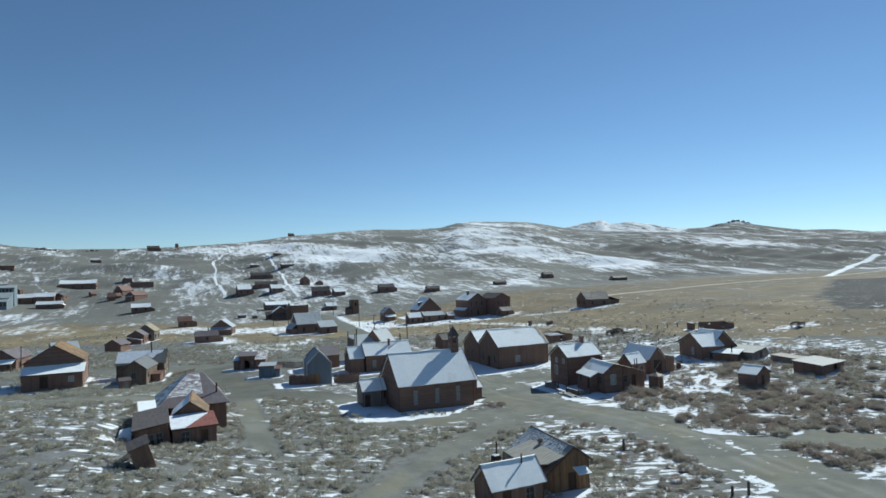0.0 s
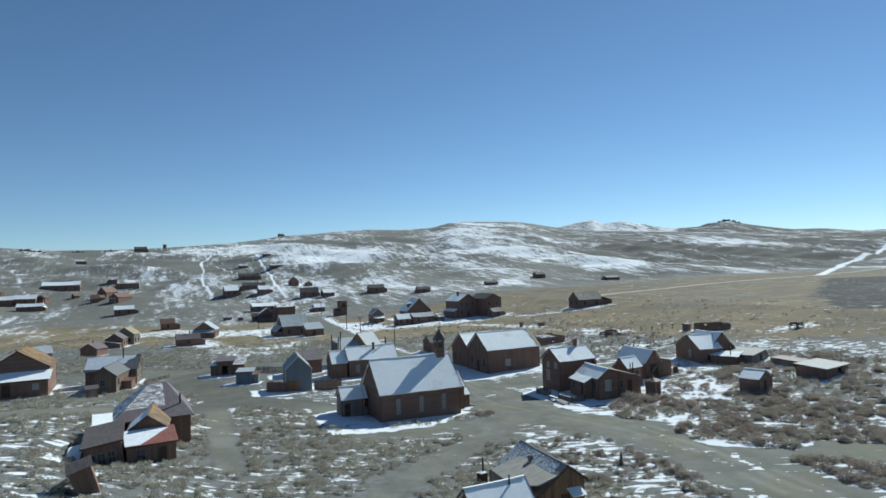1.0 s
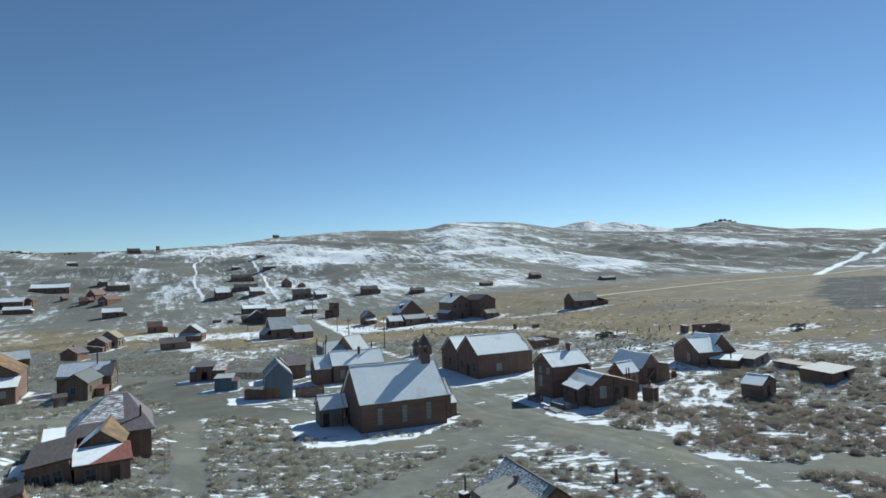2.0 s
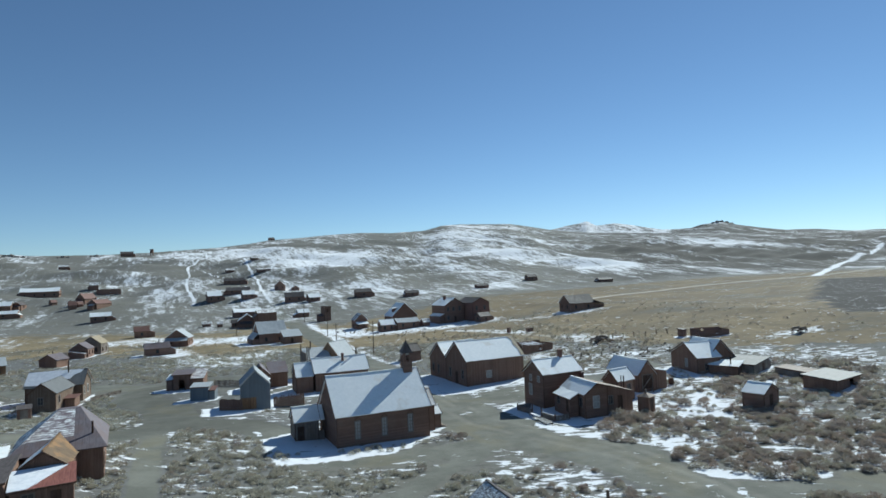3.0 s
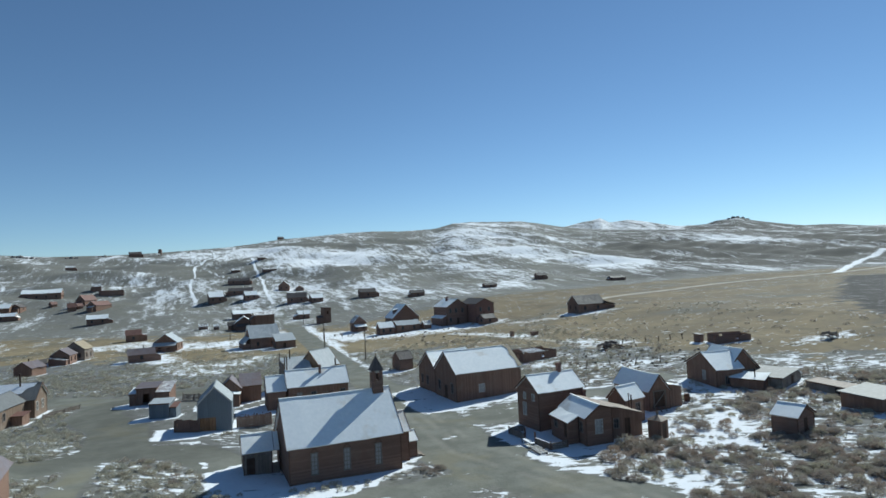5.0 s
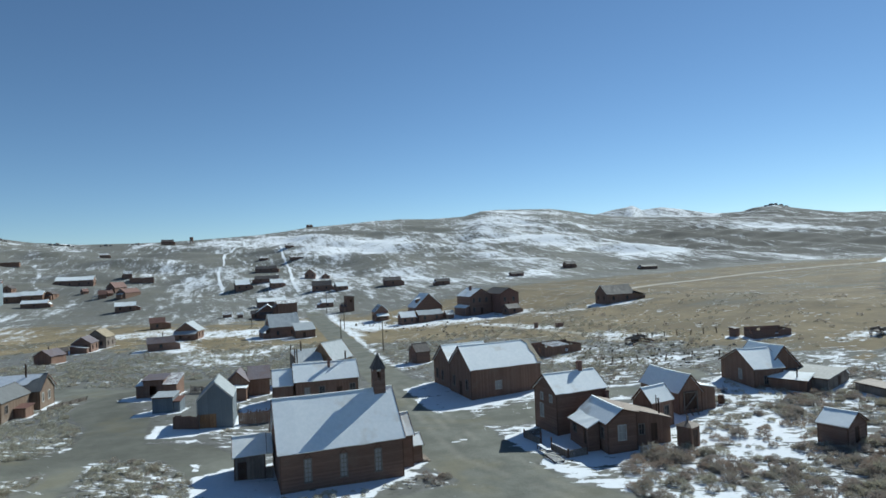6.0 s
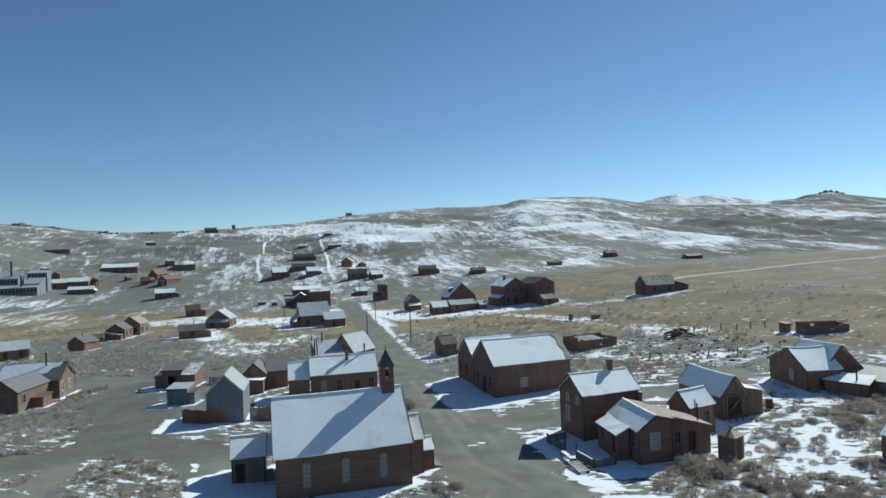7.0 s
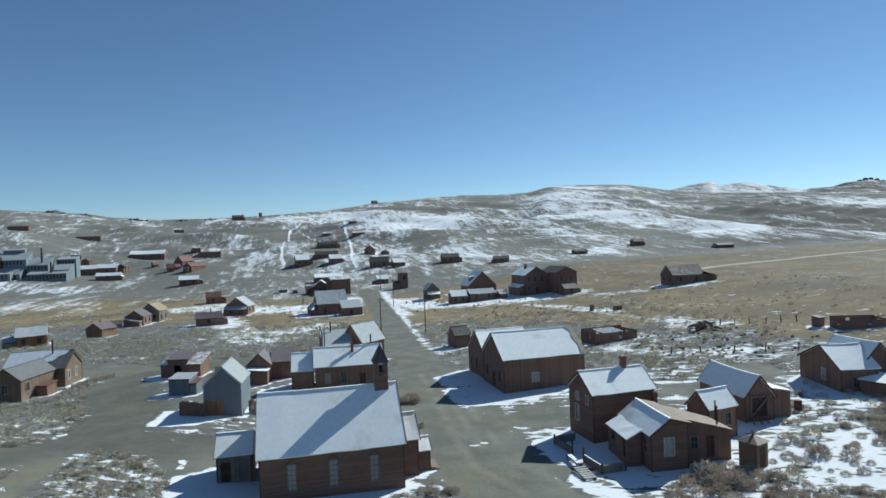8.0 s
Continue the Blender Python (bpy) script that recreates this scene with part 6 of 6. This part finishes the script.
def ground_sheet():
    az = np.concatenate([np.arange(-180, -34, 4.0), np.arange(-34, 0.4, 0.22), np.arange(0.5, 8.5, 0.08), np.arange(8.6, 66, 0.22), np.arange(66, 180, 4.0)])
    rr = [12.0]
    while rr[-1] < 4600:
        rr.append(rr[-1] + max(0.45, rr[-1] * 0.0095))
    rr = np.array(rr)
    a, r = np.radians(az)[None, :], rr[:, None]
    x, y = (ORIGIN_X + r * np.sin(a)).ravel(), (ORIGIN_Y + r * np.cos(a)).ravel()
    z = ground_height(x, y)
    na, nr = len(az), len(rr)
    i, j = np.meshgrid(np.arange(nr - 1), np.arange(na), indexing="ij")
    j2 = (j + 1) % na
    quads = np.stack([i * na + j, i * na + j2, (i + 1) * na + j2, (i + 1) * na + j], -1).reshape(-1, 4)
    centre = len(x)
    verts = np.concatenate([np.stack([x, y, z], -1), [[ORIGIN_X, ORIGIN_Y, height_at(ORIGIN_X, ORIGIN_Y)]]])
    fan = [(int(k), int((k + 1) % na), centre)[::-1] for k in range(na)]
    me = bpy.data.meshes.new("ground")
    me.from_pydata(verts.tolist(), [], quads.tolist() + fan)
    me.shade_smooth()
    for name, values in zip(("road", "grass", "snow", "brush", "track", "slope"), zones(verts[:, 0], verts[:, 1])):
        att = me.attributes.new(name, "FLOAT", "POINT")
        att.data.foreach_set("value", values.astype(np.float32))
    return me


def ground_material():
    m, nt, b = material("sagebrush_ground", 0.95)
    b.inputs["Specular IOR Level"].default_value = 0.16
    pos = nt.nodes.new("ShaderNodeNewGeometry").outputs["Position"]

    def att(name):
        n = nt.nodes.new("ShaderNodeAttribute")
        n.attribute_name = name
        return n.outputs["Fac"]

    flat = stretched(nt, pos, 1, 1, 0.4)
    n_big, n_mid, n_fine = noise_tex(nt, flat, 0.035, 4, 0.55), noise_tex(nt, flat, 0.3, 5, 0.6), noise_tex(nt, flat, 2.2, 5, 0.65)
    n_far = noise_tex(nt, stretched(nt, pos, 1.5, 0.26, 0.5), 0.12, 8, 0.68, 0.3)
    soil = mix(nt, step(nt, n_mid, 0.35, 0.68), (0.124, 0.124, 0.118), (0.19, 0.189, 0.182))
    soil = mix(nt, step(nt, n_big, 0.4, 0.65), soil, (0.165, 0.16, 0.136))
    clump = step(nt, noise_tex(nt, flat, 0.75, 6, 0.7), 0.5, 0.6)
    soil = mix(nt, maths(nt, "MULTIPLY", clump, 0.6), soil, (0.1, 0.097, 0.08))
    scrub = step(nt, noise_tex(nt, stretched(nt, pos, 1.0, 0.5, 1), 0.26, 5, 0.75), 0.52, 0.62)
    soil = mix(nt, maths(nt, "MULTIPLY", maths(nt, "MULTIPLY", scrub, att("slope")), 0.6), soil, (0.085, 0.083, 0.066))
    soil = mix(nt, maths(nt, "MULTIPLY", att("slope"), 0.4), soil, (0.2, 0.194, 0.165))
    dry = mix(nt, step(nt, noise_tex(nt, stretched(nt, pos, 0.7, 0.9, 1), 0.07, 8, 0.7), 0.35, 0.68), (0.125, 0.1, 0.062), (0.25, 0.193, 0.108))
    where = nt.nodes.new("ShaderNodeSeparateXYZ")
    nt.links.new(pos, where.inputs[0])
    dry = mix(nt, step(nt, maths(nt, "ADD", where.outputs[0], maths(nt, "MULTIPLY", n_big, 120.0)), 60, 260), mix(nt, 0.45, dry, (0.3, 0.24, 0.14)), mix(nt, 0.3, dry, (0.11, 0.08, 0.046)))
    tuft = step(nt, noise_tex(nt, stretched(nt, pos, 1.0, 0.4, 1), 0.45, 5, 0.7), 0.52, 0.64)
    dry = mix(nt, maths(nt, "MULTIPLY", tuft, 0.5), dry, (0.09, 0.082, 0.06))
    dry = mix(nt, maths(nt, "MULTIPLY", step(nt, n_fine, 0.5, 0.75), 0.4), dry, (0.152, 0.129, 0.084))
    dry = mix(nt, step(nt, noise_tex(nt, stretched(nt, pos, 0.6, 1.3, 1), 0.04, 6, 0.65), 0.5, 0.66), dry, (0.125, 0.115, 0.088))
    road_c = mix(nt, step(nt, noise_tex(nt, flat, 0.22, 6, 0.6), 0.35, 0.7), (0.135, 0.136, 0.114), (0.192, 0.192, 0.163))
    road_c = mix(nt, maths(nt, "MULTIPLY", step(nt, noise_tex(nt, flat, 0.09, 4, 0.6, 0.8), 0.5, 0.68), 0.4), road_c, (0.21, 0.185, 0.115))
    jitter = maths(nt, "MULTIPLY", maths(nt, "SUBTRACT", n_mid, 0.5), 0.9)
    col = mix(nt, step(nt, maths(nt, "ADD", att("grass"), jitter), 0.35, 0.65), soil, dry)
    col = mix(nt, step(nt, maths(nt, "ADD", att("road"), maths(nt, "MULTIPLY", jitter, 0.8)), 0.35, 0.6), col, road_c)
    # darkens by the brush value: the brush patch, dirt lanes and hillsides
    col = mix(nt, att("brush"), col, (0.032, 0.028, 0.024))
    col = mix(nt, maths(nt, "MULTIPLY", att("track"), 0.85), col, (0.43, 0.40, 0.34))
    turned = nt.nodes.new("ShaderNodeMapping")
    turned.inputs["Rotation"].default_value = (0, 0, radians(23))
    nt.links.new(pos, turned.inputs["Vector"])
    streak = noise_tex(nt, stretched(nt, turned.outputs[0], 0.6, 1.5, 0.6), 0.64, 7, 0.66, 0.5)
    spread = noise_tex(nt, flat, 0.055, 4, 0.6)
    wide = noise_tex(nt, stretched(nt, pos, 1.0, 0.3, 1.0), 0.016, 6, 0.58, 0.9)
    fleck = noise_tex(nt, stretched(nt, pos, 1.0, 0.55, 0.6), 0.33, 4, 0.75, 0.6)
    level = att("snow")
    for f, low, high in ((streak, 1.6, 0.75), (spread, 0.35, 0.4), (n_far, 0.3, 1.0), (wide, 0.15, 1.0), (fleck, 0.0, 0.7)):
        k = maths(nt, "ADD", low, maths(nt, "MULTIPLY", att("slope"), high - low))
        level = maths(nt, "ADD", level, maths(nt, "MULTIPLY", maths(nt, "SUBTRACT", f, 0.5), k))
    crisp, thin = step(nt, level, 0.6, 0.655), step(nt, level, 0.47, 0.76)
    mask = maths(nt, "ADD", crisp, maths(nt, "MULTIPLY", att("slope"), maths(nt, "SUBTRACT", thin, crisp)))
    white = mix(nt, n_fine, (0.66, 0.68, 0.71), (0.84, 0.85, 0.86))
    col = mix(nt, mask, col, white)
    nt.links.new(col, b.inputs["Base Color"])
    bump(nt, b, maths(nt, "ADD", maths(nt, "MULTIPLY", n_fine, 0.6), maths(nt, "ADD", n_mid, maths(nt, "MULTIPLY", mask, 0.25))), 0.7, 0.12)
    return m


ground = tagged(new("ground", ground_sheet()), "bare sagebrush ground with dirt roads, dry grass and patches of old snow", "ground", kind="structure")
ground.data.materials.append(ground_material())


# brush
def bush_forms(count, leaves, seed, thick=1.0, reach=1.0):
    """A few domes of scattered leafy sprigs, one metre wide."""
    rng = np.random.RandomState(seed)
    out = []
    for k in range(count):
        verts = []
        for i in range(leaves):
            a, el, rad = rng.uniform(0, 6.283), np.arcsin(rng.uniform(0.0, 1) ** 1.2), rng.uniform(0.15, 1.0) ** 0.5
            c = np.array([np.cos(a) * np.cos(el) * 0.5, np.sin(a) * np.cos(el) * 0.5, np.sin(el) * 0.5]) * rad + [0, 0, 0.02]
            d = c / np.linalg.norm(c) + rng.normal(0, 0.45, 3)
            d /= np.linalg.norm(d)
            s = np.cross(d, rng.normal(0, 1, 3))
            s /= np.linalg.norm(s)
            d[2] = abs(d[2]) * 0.8 + 0.25
            ln, wd = rng.uniform(0.1, 0.22) * reach, rng.uniform(0.022, 0.045) * thick
            verts += [c - s * wd, c + s * wd, c + d * ln]
        out.append(np.array(verts))
    return out


def brush_stuff(name, label, spots, forms, mat):
    """spots: x, y, size, tint for each bush."""
    rng = np.random.RandomState(len(spots))
    verts, tints = [], []
    z = ground_height(spots[:, 0], spots[:, 1])
    for (x, y, size, tint), zz in zip(spots, z):
        f = forms[rng.randint(len(forms))]
        a = rng.uniform(0, 6.283)
        c, s = np.cos(a) * size * rng.uniform(0.85, 1.2), np.sin(a) * size
        verts.append(np.stack([f[:, 0] * c - f[:, 1] * s + x, f[:, 0] * s + f[:, 1] * c + y, f[:, 2] * size * rng.uniform(0.7, 1.0) + zz], -1))
        tints.append(np.full(len(f), tint))
    v = np.concatenate(verts)
    n = len(v) // 3
    me = bpy.data.meshes.new(name)
    me.vertices.add(len(v))
    me.vertices.foreach_set("co", v.astype(np.float32).ravel())
    me.loops.add(n * 3)
    me.loops.foreach_set("vertex_index", np.arange(n * 3, dtype=np.int32))
    me.polygons.add(n)
    me.polygons.foreach_set("loop_start", np.arange(0, n * 3, 3, dtype=np.int32))
    me.update(calc_edges=True)
    att = me.attributes.new("tint", "FLOAT", "POINT")
    att.data.foreach_set("value", np.concatenate(tints).astype(np.float32))
    me.materials.append(mat)
    return tagged(new(name, me), label, "brush", kind="stuff")


def brush_material():
    m, nt, b = material("sagebrush_leaves", 0.9)
    n = nt.nodes.new("ShaderNodeAttribute")
    n.attribute_name = "tint"
    g = nt.nodes.new("ShaderNodeNewGeometry")
    ramp = nt.nodes.new("ShaderNodeValToRGB")
    nt.links.new(n.outputs["Fac"], ramp.inputs[0])
    e = ramp.color_ramp.elements
    e[0].color, e[1].color = (0.43, 0.42, 0.345, 1), (0.36, 0.275, 0.21, 1)
    for p, c in ((0.35, (0.42, 0.385, 0.285, 1)), (0.7, (0.325, 0.275, 0.235, 1))):
        k = e.new(p)
        k.color = c
    nt.links.new(mix(nt, maths(nt, "MULTIPLY", g.outputs["Random Per Island"], 0.5), ramp.outputs[0], (0.48, 0.455, 0.4)), b.inputs["Base Color"])
    thin = nt.nodes.new("ShaderNodeBsdfTranslucent")
    nt.links.new(ramp.outputs[0], thin.inputs["Color"])
    both = nt.nodes.new("ShaderNodeMixShader")
    both.inputs[0].default_value = 0.3
    nt.links.new(b.outputs[0], both.inputs[1])
    nt.links.new(thin.outputs[0], both.inputs[2])
    nt.links.new(both.outputs[0], nt.nodes["Material Output"].inputs["Surface"])
    return m


def clear_of_buildings(x, y, gap=0.5):
    ok = np.ones(len(x), bool)
    for fx, fy, hx, hy, rot, top in FOOT:
        u = (x - fx) * math.cos(rot) + (y - fy) * math.sin(rot)
        w = -(x - fx) * math.sin(rot) + (y - fy) * math.cos(rot)
        ok &= (np.abs(u) > hx + gap) | (np.abs(w) > hy + gap)
    return ok


def scatter(x0, x1, y0, y1, per_m2, size, tint, seed, patchy=0.0, trodden=0.25):
    rng = np.random.RandomState(seed)
    n = int((x1 - x0) * (y1 - y0) * per_m2)
    x, y = rng.uniform(x0, x1, n), rng.uniform(y0, y1, n)
    road, grass, snow, dark, track, slope = zones(x, y)
    keep = (road < trodden) & clear_of_buildings(x, y)
    if patchy:
        keep &= bumps(x, y, 11, seed + 50) + rng.normal(0, 0.35, n) > patchy
    s = rng.uniform(size[0], size[1], n) * rng.choice([0.6, 0.8, 1.0, 1.15], n)
    t = np.clip(rng.normal(tint, 0.2, n), 0, 1)
    return np.stack([x, y, s, t], -1)[keep]


LEAVES = brush_material()
FINE, MIDDLE, COARSE = bush_forms(8, 300, 2, 0.78), bush_forms(8, 150, 4, 1.45, 0.72), bush_forms(6, 50, 3, 2.2)
brush_stuff("brown_brush", "dense brown rabbitbrush and sagebrush on snowy ground", np.concatenate([
    scatter(30, 62, -46, -12, 1.15, (0.8, 1.65), 0.66, 1, -0.5), scatter(36, 62, -12, -5, 0.25, (0.7, 1.5), 0.65, 21, -0.4), scatter(47, 76, -9, 4, 0.2, (1.0, 1.9), 0.65, 28, -0.1), scatter(62, 95, -40, 2, 0.45, (0.8, 1.7), 0.6, 2, -0.5),
    scatter(11, 25, -47, -19, 0.8, (0.6, 1.2), 0.55, 3, -0.3), scatter(29.5, 42, -48, -39.3, 0.9, (0.8, 1.5), 0.65, 26, -0.6), scatter(16.7, 19.6, 27.6, 31.4, 1.5, (1.0, 1.8), 0.95, 27, trodden=2), scatter(17.0, 18.4, 16.0, 18.0, 1.6, (0.8, 1.2), 1.0, 30, trodden=2), scatter(14.2, 16.4, -2.2, 0.2, 1.2, (0.9, 1.4), 0.85, 31), scatter(36, 45, -13, -6, 0.12, (1.2, 1.9), 0.6, 4, -0.2), scatter(32.0, 37.0, -11.6, -7.4, 0.4, (1.3, 2.1), 0.75, 24), scatter(37, 42.4, -11.8, -6.6, 0.75, (1.4, 2.2), 0.75, 25), scatter(18.6, 21.6, -44, -29, 0.9, (0.8, 1.4), 0.6, 20),
    scatter(56, 74, -7, 8, 0.2, (0.7, 1.2), 0.6, 5, -0.2)]), FINE, LEAVES)
brush_stuff("grey_sagebrush", "low grey-green sagebrush scattered over the field", np.concatenate([
    scatter(-52, 12, -52, -8, 1.05, (0.6, 1.25), 0.28, 6, -0.9), scatter(-55, -4, -8, 18, 1.05, (0.6, 1.25), 0.28, 7, -0.9),
    scatter(0, 14, -4.2, -1.2, 0.7, (0.6, 1.1), 0.35, 8), scatter(-26, -8, 4, 21, 0.4, (0.6, 1.3), 0.3, 18, -0.4), scatter(13, 16.5, -10, -2, 0.35, (0.8, 1.4), 0.5, 19), scatter(15, 21, -9, 1, 0.25, (0.7, 1.3), 0.55, 9, 0.1),
    scatter(-60, -20, 18, 60, 1.1, (0.65, 1.2), 0.15, 10, -0.8), scatter(-10, 4, 18, 30, 0.1, (0.6, 1.0), 0.3, 12, 0.2), scatter(-5.0, -3.4, 26.2, 27.8, 1.5, (0.8, 1.2), 0.4, 32)]), MIDDLE, LEAVES)
brush_stuff("distant_sagebrush", "grey-green sagebrush beyond the houses", np.concatenate([
    scatter(-90, 24, 76, 135, 0.5, (0.9, 1.7), 0.25, 13, -0.35), scatter(31, 100, 44, 112, 0.34, (0.7, 1.5), 0.4, 14, -0.2),
    scatter(58, 90, -30, 44, 0.3, (0.8, 1.5), 0.45, 15, -0.2), scatter(84, 102, -26, 8, 0.3, (1.0, 1.9), 0.6, 33, -0.3), scatter(90, 150, -30, 60, 0.06, (0.7, 1.4), 0.5, 29, -0.1), scatter(-100, -45, 20, 80, 0.3, (0.7, 1.3), 0.2, 16, -0.3),
    scatter(44, 72, 22, 50, 0.45, (0.7, 1.4), 0.4, 17, -0.3), scatter(60, 170, 60, 150, 0.05, (0.7, 1.6), 0.45, 22, -0.1), scatter(-90, 20, 135, 200, 0.05, (0.8, 1.5), 0.25, 23, 0.0)]), COARSE, LEAVES)
